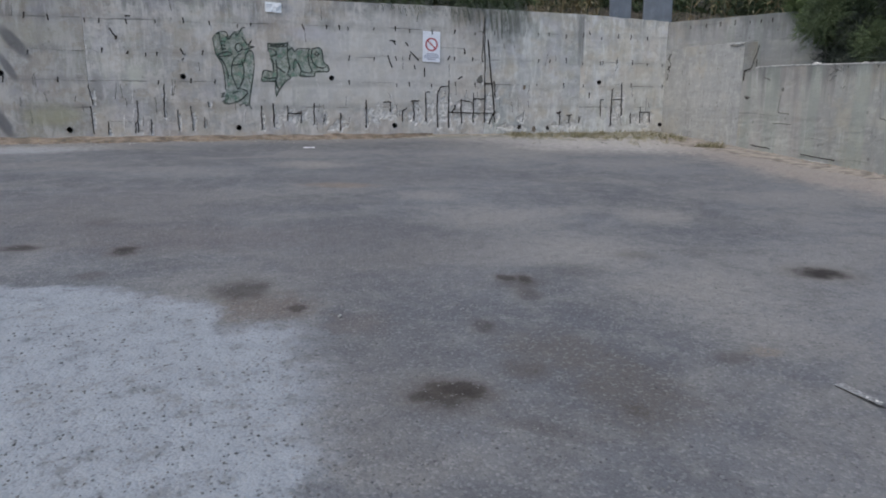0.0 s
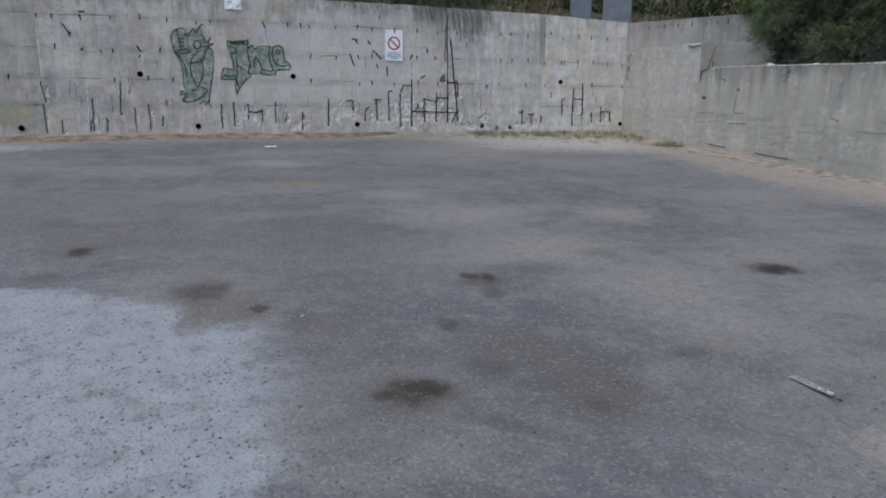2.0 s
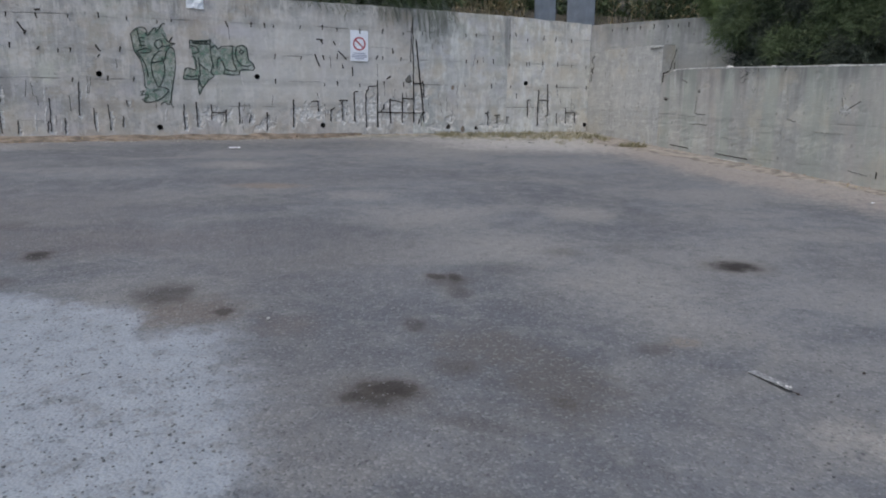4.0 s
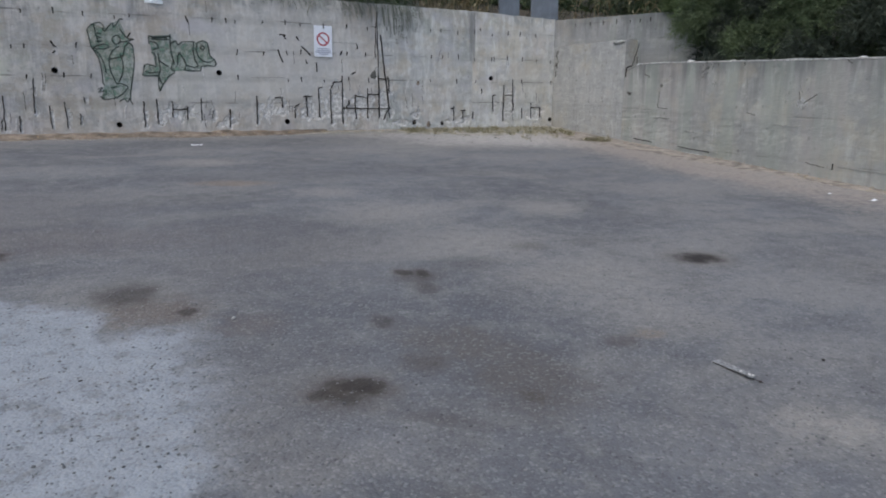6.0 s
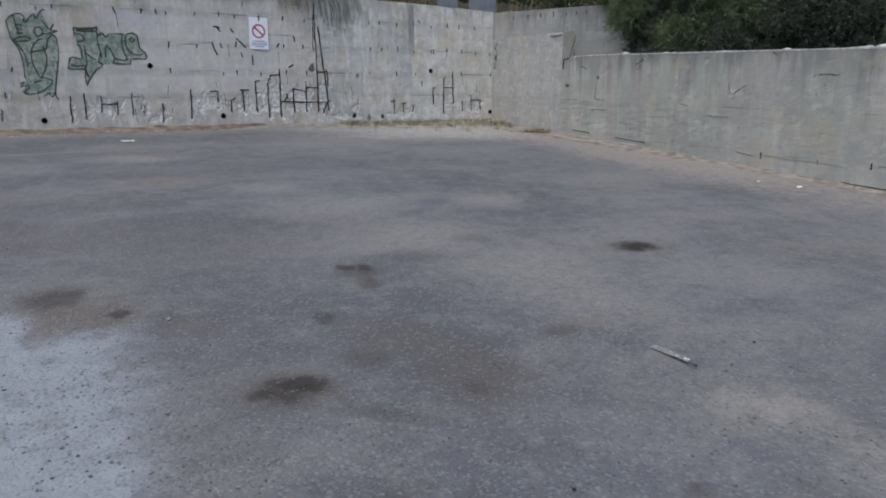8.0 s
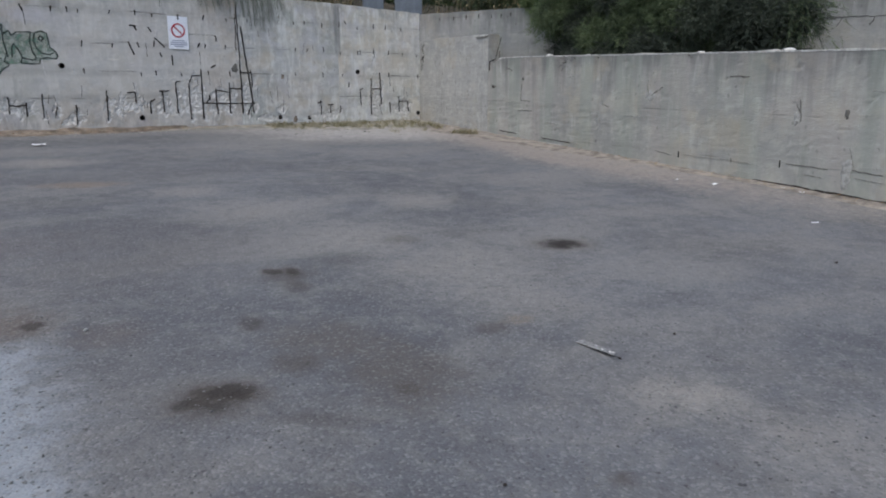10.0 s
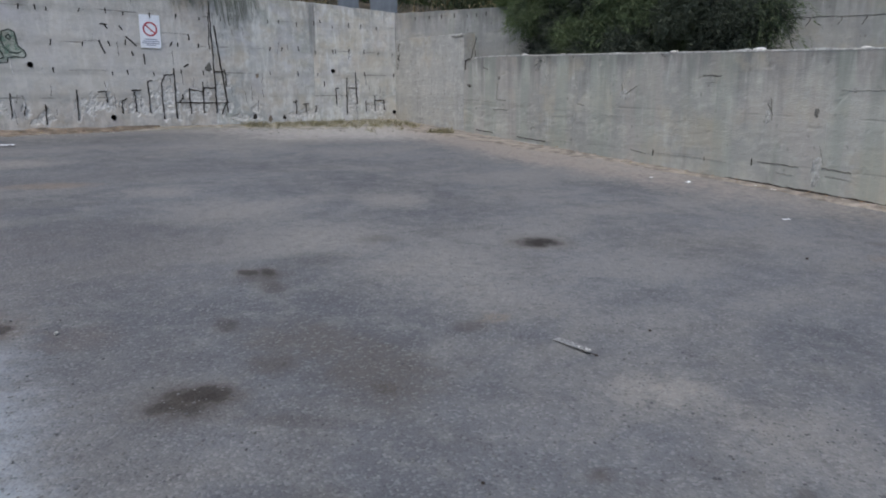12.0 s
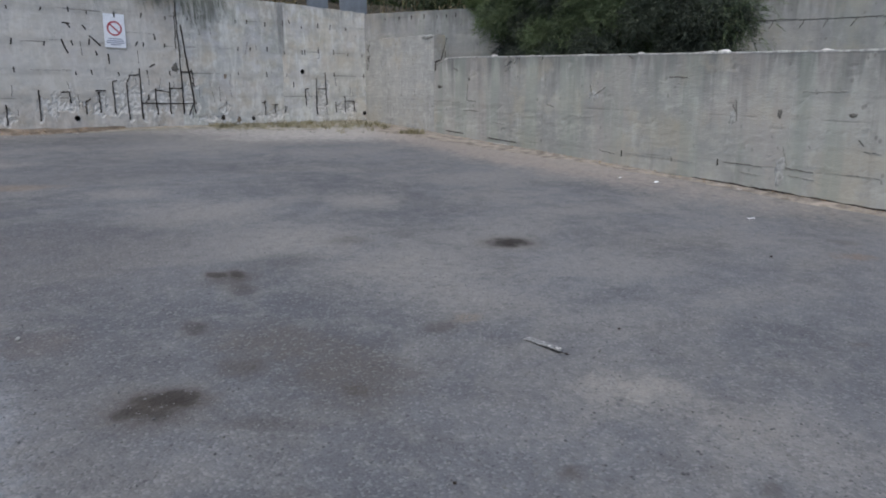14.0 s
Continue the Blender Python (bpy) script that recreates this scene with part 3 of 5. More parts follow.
def broken_face(x, z):
    """How deep the face of the back wall has crumbled, and how bare it is."""
    if z < 0.3 or z > 2.9 or x < -2.2:
        return 0.0, 0.0
    rag = noise.noise((x * 5, z * 5, 2)) + 0.7 * noise.noise((x * 13, z * 13, 7)) + 0.4 * noise.noise((x * 29, z * 29, 3))
    near = -9.0
    for bx, bz, rx, rz in BROKEN:
        near = max(near, 0.9 - math.hypot((x - bx) / rx, (z - bz) / rz))
    for x1, z1, x0, z0 in BARS_WEST + BARS_MID + BARS_EAST:
        if abs(x - x0) < 0.3 and z0 - 0.25 < z < z1 + 0.2:
            reach = 0.1 if x0 > 1 else 0.05
            near = max(near, 0.55 - math.hypot(x - x0 - 0.03, z - min(max(z, z0), z0 + 0.7 * (z1 - z0))) / reach)
    gone = max(0.0, min(1.0, (near + 0.85 * rag) * 2.2))
    if any(math.hypot(x - u, z - v) < 0.13 for u, v in PIPES):
        gone = 0.0
    return gone * (0.02 + 0.02 * noise.noise((x * 22, z * 22, 5))), gone


PIPES = ((-3.51, 1.62), (-2.45, 0.57), (-0.32, 1.6), (0.70, 0.585), (2.65, 1.61), (4.018, 0.607), (9.08, 1.59), (10.86, 0.58))
JOINTS = (-14.0, -2.05, 6.13, 8.57, 10.93)

wall_back = tagged(new("wall_back"), "tall weathered concrete retaining wall with exposed rusty bars", "wall", kind="structure")
for x0, x1, pour in zip(JOINTS, JOINTS[1:], M_POURS):
    bm = slab((x0 + 0.002, 14.76, 0), Vector((1, 0, 0)), x1 - x0 - 0.004, Vector((0, 0.4, 0)), lambda u: -0.4, lambda u, x0=x0: back_top(x0 + u), seed=x0,
              step=0.03 if x0 > -3 else 0.12, m=104 if x0 > -3 else 14, relief=(lambda u, z, x0=x0: broken_face(x0 + u, z)) if x0 > -3 else None)
    ob = part("panel", bm, pour, wall_back)
    inside = [(x, 14.76, z) for x, z in PIPES if x0 < x < x1]
    if inside:
        drill(ob, inside, Vector((0, 1, 0)), 0.053, 0.3)

wall_low = tagged(new("wall_low"), "low grey concrete retaining wall with water stains", "wall", kind="structure")


def low_top(u):
    return 1.84 - 0.0255 * max(0.0, u - 4.0) - 0.11 * max(0.0, min(1.0, (3.4 - u) / 0.3))


LOW_BACK = Vector((math.cos(radians(3)), -math.sin(radians(3)), 0)) * 0.35


def worn_foot(u, z):
    """The rough lower lift of the low wall: board ridges and crumbled hollows."""
    edge = 0.93 - 0.045 * (u - 3.0) + 0.05 * noise.noise((u * 1.3, 0, 6))
    rough = noise.noise((u * 2.2, z * 13, 1)) + 0.7 * noise.noise((u * 6, z * 24, 4)) + 0.5 * noise.noise((u * 17, z * 17, 2))
    k = max(0.0, min(1.0, (edge - z) * 14)) * max(0.35, min(1.0, (8.6 - u) / 3))
    holes = max(0.0, noise.noise((u * 3.1, z * 4.3, 9)) + 0.5 * noise.noise((u * 11, z * 12, 3)) - 0.42)
    return k * (0.006 + 0.007 * rough) + 0.03 * holes, 0.22 * k * max(0.0, rough)


for u0, u1 in ((2.9, 6.35), (6.35, 11.06), (11.06, 15.8), (15.8, 24.0)):
    start = CORNER + LOW_DIR * (u0 + 0.0006)
    part("panel", slab(start, LOW_DIR, u1 - u0 - 0.0012, LOW_BACK, lambda u: -2.0, lambda u, u0=u0: low_top(u0 + u), seed=u0 + 40, step=0.04 if u0 < 15 else 0.12,
                       m=90 if u0 < 15 else 14, relief=(lambda u, z, u0=u0: worn_foot(u0 + u, z)) if u0 < 15 else None), M_RIGHT, wall_low)


part("panel", slab(CORNER, LOW_DIR, 2.9, LOW_BACK * 0.9, lambda u: -1.0, lambda u: 2.38 - 0.03 * max(0, u - 2.3), step=0.07, rough=0.02, seed=70), M_STUB, wall_low)

wall_upper = tagged(new("wall_upper"), "pale concrete upper retaining wall behind the tree", "wall", kind="structure")
UP_BACK = Vector((math.cos(radians(22.7)), math.sin(radians(22.7)), 0)) * 0.35
part("panel", slab(CORNER + UP_DIR * 0.0 + UP_BACK * 0.02, UP_DIR, 26.0, UP_BACK, lambda u: -0.5, lambda u: 3.03, seed=90), M_UPPER, wall_upper)


# ---------- raised soil behind the walls ----------
def build_terrace():
    xs = [-60 + i * 2.0 for i in range(61)]
    ys = [15.1 + 0.6 * i + 0.09 * i * i for i in range(22)]
    verts = [(x, y, 2.85 + 0.28 * (y - 15.1) * (1 if y > 16.5 else 0.2) + 0.25 * noise.noise((x * 0.3, y * 0.3, 2))) for y in ys for x in xs]
    n = len(xs)
    faces = [(j * n + i, j * n + i + 1, (j + 1) * n + i + 1, (j + 1) * n + i) for j in range(len(ys) - 1) for i in range(n - 1)]
    ob = new("hillside", mesh_from("hillside", verts, faces, M_SOIL, True))
    tagged(ob, "dark overgrown soil bank above the back wall", "ground", kind="structure")


build_terrace()
bed_faces, bed_verts = [], []
for i in range(25):
    for j in range(7):
        p = (CORNER + LOW_DIR * i + LOW_BACK * 0.6).lerp(CORNER + UP_DIR * i * 1.05, j / 6)
        bed_verts.append((p.x, p.y, 1.45 - 0.026 * i + 0.08 * noise.noise((p.x, p.y, 0))))
for i in range(24):
    for j in range(6):
        bed_faces.append((i * 7 + j, i * 7 + j + 1, (i + 1) * 7 + j + 1, (i + 1) * 7 + j))
tagged(new("planting_bed", mesh_from("planting_bed", bed_verts, bed_faces, M_SOIL, True)), "dark soil bed between the two walls", "ground", kind="structure")


# ---------- details of the back wall ----------
M_SIGN = plain("white enamel", (0.84, 0.85, 0.90), 0.45, 0.5, vary=0.05, bump=0.02)
M_RED = plain("red enamel", (0.42, 0.035, 0.05), 0.45, 0.5, vary=0.1, bump=0.02)
M_GREYTEXT = plain("grey print", (0.26, 0.27, 0.36), 0.6, 0.3, vary=0.1, bump=0.02)
M_PAPER = plain("white paper", (0.80, 0.81, 0.83), 0.8, 0.2, vary=0.05, bump=0.05)
M_CRACK = plain("dark crack", (0.14, 0.132, 0.12), vary=0.3, scale=30)
M_FAINT = plain("dusty hairline crack", (0.26, 0.25, 0.232), vary=0.5, scale=12)


def thin_paint(name, color, least, most, scale):
    """Spray paint that covers unevenly and lets the wall show."""
    g = Mat(name, 0.75, 0.3)
    n = g.noise(scale, 5, 0.7)
    g.put(g.bsdf.inputs["Alpha"], g.ramp(n, 0.34, 0.62, most, least))
    return g.done(g.mix(g.noise(9, 3), [v * 0.8 for v in color], [v * 1.2 for v in color]))


M_GREEN = thin_paint("faded green spray paint", (0.18, 0.28, 0.21), 0.15, 0.7, 7)
M_SPRAY = thin_paint("dark green spray paint", (0.026, 0.04, 0.036), 0.55, 0.97, 26)


def bar_mesh(name, length, width, depth, material, seed, bends=5, wobble=0.008):
    """A wavering flat-sided bar along z, from 0 to length, its front at -y."""
    rnd = random.Random(seed)
    verts, faces = [], []
    for i in range(bends + 1):
        z = length * i / bends
        dx, k = rnd.uniform(-wobble, wobble), rnd.uniform(0.65, 1.15)
        w = width * k / 2
        verts += [(dx - w, 0, z), (dx - w * 0.5, -depth, z), (dx + w * 0.5, -depth, z), (dx + w, 0, z)]
    for i in range(bends):
        a = i * 4
        for j in range(3):
            faces.append((a + j, a + j + 1, a + 5 + j, a + 4 + j))
    faces += [(3, 2, 1, 0), tuple(bends * 4 + j for j in range(4))]
    return mesh_from(name, verts, faces, material)


FACE = 14.758


def between(x0, z0, x1, z1, out=0.0):
    """The pose of a bar on the back wall that runs from one place to another."""
    return Matrix.Translation((x0, FACE - out, z0)) @ Matrix.Rotation(math.atan2(x1 - x0, z1 - z0), 4, "Y")


for k, (x1, z1, x0, z0) in enumerate(BARS_WEST + BARS_MID + BARS_EAST):
    wide = 0.025 if x0 > 7 else 0.03 if x0 > 3 else 0.026 if x0 > 1 else 0.02
    ob = part("rusty_bar", bar_mesh("rusty_bar", math.hypot(x1 - x0, z1 - z0), wide, 0.014, M_RUST, k, 9, 0.008), M_RUST, wall_back)
    ob.matrix_basis = between(x0, z0, x1, z1, -0.003)
for k, (x0, z0, x1, z1) in enumerate(CROSS):
    ob = part("rusty_bar", bar_mesh("rusty_bar", math.hypot(x1 - x0, z1 - z0), 0.026, 0.013, M_RUST, 60 + k, 7, 0.007), M_RUST, wall_back)
    ob.matrix_basis = between(x0, z0, x1, z1, 0.002)
# two long bars beside the pour joint, one of them leaning
for k, (x0, z0, x1, z1, wide) in enumerate(((6.15, 0.65, 6.14, 1.7, 0.036), (6.14, 1.7, 6.12, 2.98, 0.026), (6.39, 0.87, 6.2, 2.5, 0.036), (6.07, 2.0, 6.09, 2.75, 0.018))):
    ob = part("rusty_bar", bar_mesh("rusty_bar", math.hypot(x1 - x0, z1 - z0), wide, 0.014, M_RUST, 90 + k, 14, 0.01), M_RUST, wall_back)
    ob.matrix_basis = between(x0, z0, x1, z1, 0.003)


def blob_mesh(name, rx, rz, depth, material, seed, n=18):
    """A ragged flat patch standing a little proud, with sloping edges."""
    rnd = random.Random(seed)
    verts, faces = [(0, -depth, 0)], []
    for i in range(n):
        a = 2 * math.pi * i / n
        k = rnd.uniform(0.65, 1.15)
        x, z = math.cos(a) * rx * k, math.sin(a) * rz * k
        verts += [(x * 0.8, -depth * rnd.uniform(0.6, 1.2), z * 0.8), (x, 0.004, z)]
    for i in range(n):
        a, b = 1 + 2 * i, 1 + 2 * ((i + 1) % n)
        faces += [(0, a, b), (a, a + 1, b + 1, b)]
    return mesh_from(name, verts, faces, material, True)


rnd = random.Random(11)
# rows of small tie marks left by the formwork: where along the wall, at three heights
TIES = ((2.645, (-3.03, -2.62, -2.0, -1.76, -1.27, -0.76, -0.24, 0.25, 0.78, 1.04, 2.57, 2.85, 3.03, 3.57, 4.06, 4.38, 5.4, 5.9, 6.36, 7.45, 7.72, 8.16, 8.61, 9.1, 9.55, 9.89, 10.36)),
        (2.05, (-3.03, -1.76, -0.98, -0.77, 0.07, 3.03, 3.58, 4.08, 4.37, 5.41, 5.84, 7.47, 7.76, 8.19, 8.63, 9.1, 9.17, 9.54, 9.98, 10.39, 10.82)),
        (1.51, (-3.49, -2.57, -0.79, -0.18, 0.28, 3.03, 4.08, 4.37, 4.88, 5.44, 5.91, 6.39, 7.45, 8.15, 8.66, 9.97, 10.86)))
tie_meshes = [bar_mesh("tie_mark", 0.07 + 0.014 * i, 0.026, 0.009, M_RUST, 200 + i, 3, 0.004) for i in range(4)]
for z, places in TIES:
    for x in places:
        ob = part("tie_mark", tie_meshes[rnd.randrange(4)], M_RUST, wall_back)
        ob.matrix_basis = Matrix.Translation((x, FACE, z - 0.05 + rnd.uniform(-0.03, 0.03))) @ Matrix.Rotation(rnd.gauss(0, 0.12), 4, "Y")
# longer bent marks: x and height of both ends
for k, (x0, z0, x1, z1) in enumerate(((-1.59, 2.49, -1.54, 2.4), (-1.54, 2.39, -1.48, 2.31), (-1.47, 2.35, -1.5, 2.28), (-1.3, 2.72, -1.2, 2.73), (-0.33, 2.14, -0.3, 2.05), (-0.3, 2.05, -0.25, 2.02),
                                      (-0.28, 1.96, -0.32, 1.91), (-1.28, 2.07, -1.32, 2.01), (2.07, 2.69, 2.11, 2.57), (3.88, 2.1, 3.98, 1.85), (4.39, 2.19, 4.58, 2.01), (4.48, 1.91, 4.5, 1.82),
                                      (4.71, 1.86, 4.71, 1.66), (3.93, 2.41, 4.06, 2.4), (4.02, 2.4, 4.06, 2.32), (5.64, 2.29, 5.66, 2.17), (5.3, 2.12, 5.25, 2.03), (5.49, 1.62, 5.6, 1.68),
                                      (4.29, 2.39, 4.34, 2.3), (8.75, 2.75, 8.8, 2.68), (5.36, 0.9, 5.44, 1.0), (5.43, 1.06, 5.43, 0.95))):
    ob = part("tie_mark", bar_mesh("tie_mark", math.hypot(x1 - x0, z1 - z0), 0.03, 0.012, M_RUST, 130 + k, 4, 0.006), M_RUST, wall_back)
    ob.matrix_basis = between(x0, z0, x1, z1)
# hairline cracks along the board joints
for k, (x0, z0, x1, z1) in enumerate(((-3.03, 2.08, -2.1, 2.05), (-3.4, 1.52, -1.6, 1.5), (-1.76, 0.73, -1.26, 0.72), (5.04, 2.29, 5.64, 2.29), (3.6, 2.08, 3.9, 2.09),
                                      (3.3, 1.52, 4.0, 1.53), (6.15, 1.26, 6.32, 1.26), (-2.0, 2.12, -1.8, 2.03), (9.5, 1.54, 9.71, 1.56))):
    ob = part("crack", bar_mesh("crack", math.hypot(x1 - x0, z1 - z0), 0.007, 0.003, M_FAINT, 160 + k, 16, 0.008), M_FAINT, wall_back)
    ob.matrix_basis = between(x0, z0, x1, z1)
# fine upright scratches and rust runs low on the wall
scratch_meshes = [bar_mesh("scratch", 0.12 + 0.05 * i, 0.011, 0.004, M_CRACK, 230 + i, 6, 0.006) for i in range(5)]
pale_meshes = [bar_mesh("mortar_run", 0.15 + 0.06 * i, 0.03, 0.005, M_SPALL, 240 + i, 6, 0.01) for i in range(4)]
for k in range(95):
    x = rnd.uniform(-3.4, 10.8)
    z = rnd.uniform(0.5, 1.3) if rnd.random() < 0.7 else rnd.uniform(1.3, 2.9)
    m = scratch_meshes[k % 5] if k % 3 else pale_meshes[k % 4]
    ob = part("scratch" if k % 3 else "mortar_run", m, None, wall_back)
    ob.matrix_basis = Matrix.Translation((x, FACE + 0.001, z)) @ Matrix.Rotation(rnd.gauss(0, 0.12), 4, "Y")
# knocked-out hollows
for x, z, r, m in ((6.02, 1.61, 0.085, M_CRACK), (7.13, 1.46, 0.05, M_DIRT), (7.02, 0.55, 0.05, M_RUST), (7.4, 0.5, 0.06, M_DIRT), (7.75, 0.52, 0.05, M_RUST)):
    part("hollow", blob_mesh("hollow", r, r * 1.3, 0.006, m, int(x * 10)), m, wall_back).location = (x, FACE, z)

# drain pipes
for x, z in PIPES:
    bm = bmesh.new()
    m = Matrix.Translation((0, 0.13, 0)) @ Matrix.Rotation(radians(90), 4, "X")
    bmesh.ops.create_cone(bm, cap_ends=False, segments=20, radius1=0.051, radius2=0.051, depth=0.29, matrix=m)
    bmesh.ops.create_cone(bm, cap_ends=False, segments=20, radius1=0.044, radius2=0.044, depth=0.29, matrix=m)
    bmesh.ops.create_circle(bm, cap_ends=True, segments=20, radius=0.05, matrix=Matrix.Translation((0, 0.25, 0)) @ Matrix.Rotation(radians(90), 4, "X"))
    part("drain_pipe", bm, M_PIPE, wall_back, "black plastic drain pipe end").location = (x, 14.76, z)


# ---------- graffiti ----------
FIGURE_HEAD = (
    ((0.28, 2.35), (0.39, 2.46), (0.52, 2.49), (0.58, 2.43), (0.56, 2.36)),
    ((0.29, 2.35), (0.31, 2.2), (0.34, 2.03), (0.41, 1.92), (0.46, 1.76), (0.48, 1.56), (0.48, 1.39), (0.5, 1.34)),
    ((0.41, 2.48), (0.43, 2.31), (0.45, 2.2), (0.47, 2.12)),
    ((0.45, 2.3), (0.53, 2.29)),
    ((0.44, 2.23), (0.53, 2.22)),
    ((0.42, 2.15), (0.54, 2.15)),
    ((0.35, 2.01), (0.49, 2.01), (0.64, 2.04), (0.57, 2.1), (0.44, 2.07), (0.35, 2.01)),
)
FIGURE_BODY = (
    ((0.4, 1.99), (0.48, 1.87), (0.53, 1.74), (0.55, 1.56)),
    ((0.56, 2.4), (0.59, 2.34), (0.68, 2.45), (0.74, 2.5), (0.75, 2.42), (0.82, 2.49), (0.87, 2.57), (0.93, 2.57)),
    ((0.76, 2.1), (0.71, 2.17), (0.73, 2.24), (0.81, 2.27), (0.85, 2.2), (0.82, 2.13), (0.76, 2.1)),
    ((0.86, 2.39), (0.92, 2.29), (0.97, 2.24), (1.04, 2.33), (0.98, 2.22), (1.09, 2.21), (0.95, 2.16), (0.84, 2.15)),
    ((0.83, 2.07), (0.75, 2.03), (0.67, 1.94), (0.62, 1.79), (0.63, 1.62), (0.67, 1.49), (0.72, 1.37), (0.79, 1.45), (0.85, 1.62), (0.86, 1.79), (0.82, 1.93), (0.87, 1.88), (0.91, 2.04), (0.98, 2.13)),
)
FIGURE_FEET = (
    ((0.64, 1.83), (0.74, 1.85), (0.83, 1.87)),
    ((0.98, 2.14), (1.05, 2.1), (1.07, 1.96), (1.06, 1.74), (1.01, 1.48), (0.96, 1.23), (0.94, 1.05), (0.98, 0.97)),
    ((0.71, 1.37), (0.82, 1.36), (0.91, 1.31), (0.88, 1.25), (0.76, 1.14), (0.61, 1.08), (0.49, 1.07), (0.43, 1.09)),
    ((0.38, 1.26), (0.46, 1.29), (0.39, 1.2), (0.5, 1.23), (0.52, 1.17), (0.41, 1.12), (0.47, 1.1)),
    ((0.61, 1.28), (0.72, 1.32)),
    ((0.74, 1.03), (0.83, 1.08), (0.88, 1.02), (0.93, 1.09)),
)
LETTERS_WEST = (
    ((1.36, 2.12), (1.36, 2.29), (1.44, 2.27), (1.72, 2.29), (1.76, 2.32), (1.75, 2.23), (1.54, 2.22), (1.4, 2.23)),
    ((1.37, 2.18), (1.46, 2.17), (1.52, 2.12), (1.52, 2.06), (1.44, 2.03), (1.39, 2.03)),
    ((1.38, 1.98), (1.43, 1.96), (1.46, 1.89), (1.45, 1.71), (1.29, 1.75), (1.24, 1.72), (1.2, 1.54), (1.24, 1.52), (1.48, 1.53), (1.53, 1.63), (1.52, 1.8), (1.51, 1.96)),
    ((1.25, 1.61), (1.33, 1.58), (1.5, 1.6)),
    ((1.49, 1.51), (1.47, 1.37), (1.49, 1.22), (1.55, 1.35), (1.68, 1.52), (1.8, 1.6)),
    ((1.49, 1.53), (1.54, 1.37)),
    ((1.52, 1.83), (1.61, 1.75), (1.69, 1.71)),
)
LETTERS_EAST = (
    ((1.75, 2.22), (1.75, 2.03), (1.78, 1.83), (1.73, 1.67), (1.8, 1.61)),
    ((1.76, 2.15), (1.85, 2.21), (1.89, 2.13), (1.97, 2.19), (2.18, 2.2), (2.22, 2.19)),
    ((1.86, 1.74), (1.87, 1.9), (1.9, 1.99), (1.98, 1.86), (2.02, 1.74)),
    ((1.98, 1.64), (2.02, 1.74), (2.08, 1.72), (2.18, 1.7), (2.25, 1.73), (2.19, 1.87), (2.17, 2.04), (2.19, 2.18)),
    ((1.98, 1.64), (2.16, 1.63), (2.29, 1.64), (2.31, 1.72), (2.41, 1.75), (2.57, 1.73), (2.61, 1.78), (2.58, 1.86), (2.49, 1.94), (2.47, 2.11), (2.46, 2.19), (2.38, 2.23), (2.26, 2.19), (2.23, 2.04), (2.27, 1.91), (2.36, 1.82), (2.48, 1.81), (2.54, 1.84)),
    ((2.31, 2.09), (2.35, 2.14), (2.4, 2.09), (2.36, 2.05), (2.31, 2.09)),
    ((1.41, 2.25), (1.7, 2.26)),
    ((1.78, 1.83), (1.8, 1.74)),
)
FIGURE_FILL = ((0.29, 2.35), (0.41, 2.48), (0.57, 2.39), (0.86, 2.56), (0.98, 2.22), (1.07, 2.08), (1.04, 1.57), (0.94, 1.06), (0.7, 1.08), (0.43, 1.09), (0.52, 1.45), (0.47, 1.81), (0.34, 2.03))
LETTERS_FILL = ((1.36, 2.29), (1.76, 2.31), (1.9, 2.15), (2.21, 2.19), (2.38, 2.23), (2.47, 2.16), (2.49, 1.96), (2.61, 1.8), (2.57, 1.73), (2.31, 1.7), (2.16, 1.63), (1.98, 1.64), (1.77, 1.61), (1.59, 1.39), (1.49, 1.23), (1.48, 1.51), (1.21, 1.53), (1.24, 1.73), (1.45, 1.72), (1.4, 2.0))


def stroke_mesh(name, line, width, material, depth, bend=1.0):
    """A sprayed line on the wall, with rounded swelling ends."""
    pts = [Vector(p) for p in line]
    fine = []
    for i in range(len(pts) - 1):
        p0, p1, p2, p3 = pts[max(0, i - 1)], pts[i], pts[i + 1], pts[min(len(pts) - 1, i + 2)]
        for k in range(4):
            t = k / 4
            fine.append(0.5 * (2 * p1 + (p2 - p0) * t + (2 * p0 - 5 * p1 + 4 * p2 - p3) * t * t + (3 * p1 - p0 - 3 * p2 + p3) * t ** 3))
    fine.append(pts[-1])
    if not bend:
        fine = [a.lerp(b, k / 3) for a, b in zip(pts, pts[1:]) for k in range(3)] + [pts[-1]]
    verts, faces = [], []
    for i, p in enumerate(fine):
        d = fine[min(i + 1, len(fine) - 1)] - fine[max(0, i - 1)]
        n = Vector((-d.y, d.x)).normalized() if d.length else Vector((0, 1))
        w = width / 2 * (0.85 + 0.3 * noise.noise((p.x * 9, p.y * 9, 1)))
        for s in (-1, 1):
            q = p + n * w * s
            verts.append((q.x, 14.76 - depth, q.y))
    for i in range(len(fine) - 1):
        faces.append((2 * i, 2 * i + 1, 2 * i + 3, 2 * i + 2))
    return mesh_from(name, verts, faces, material)


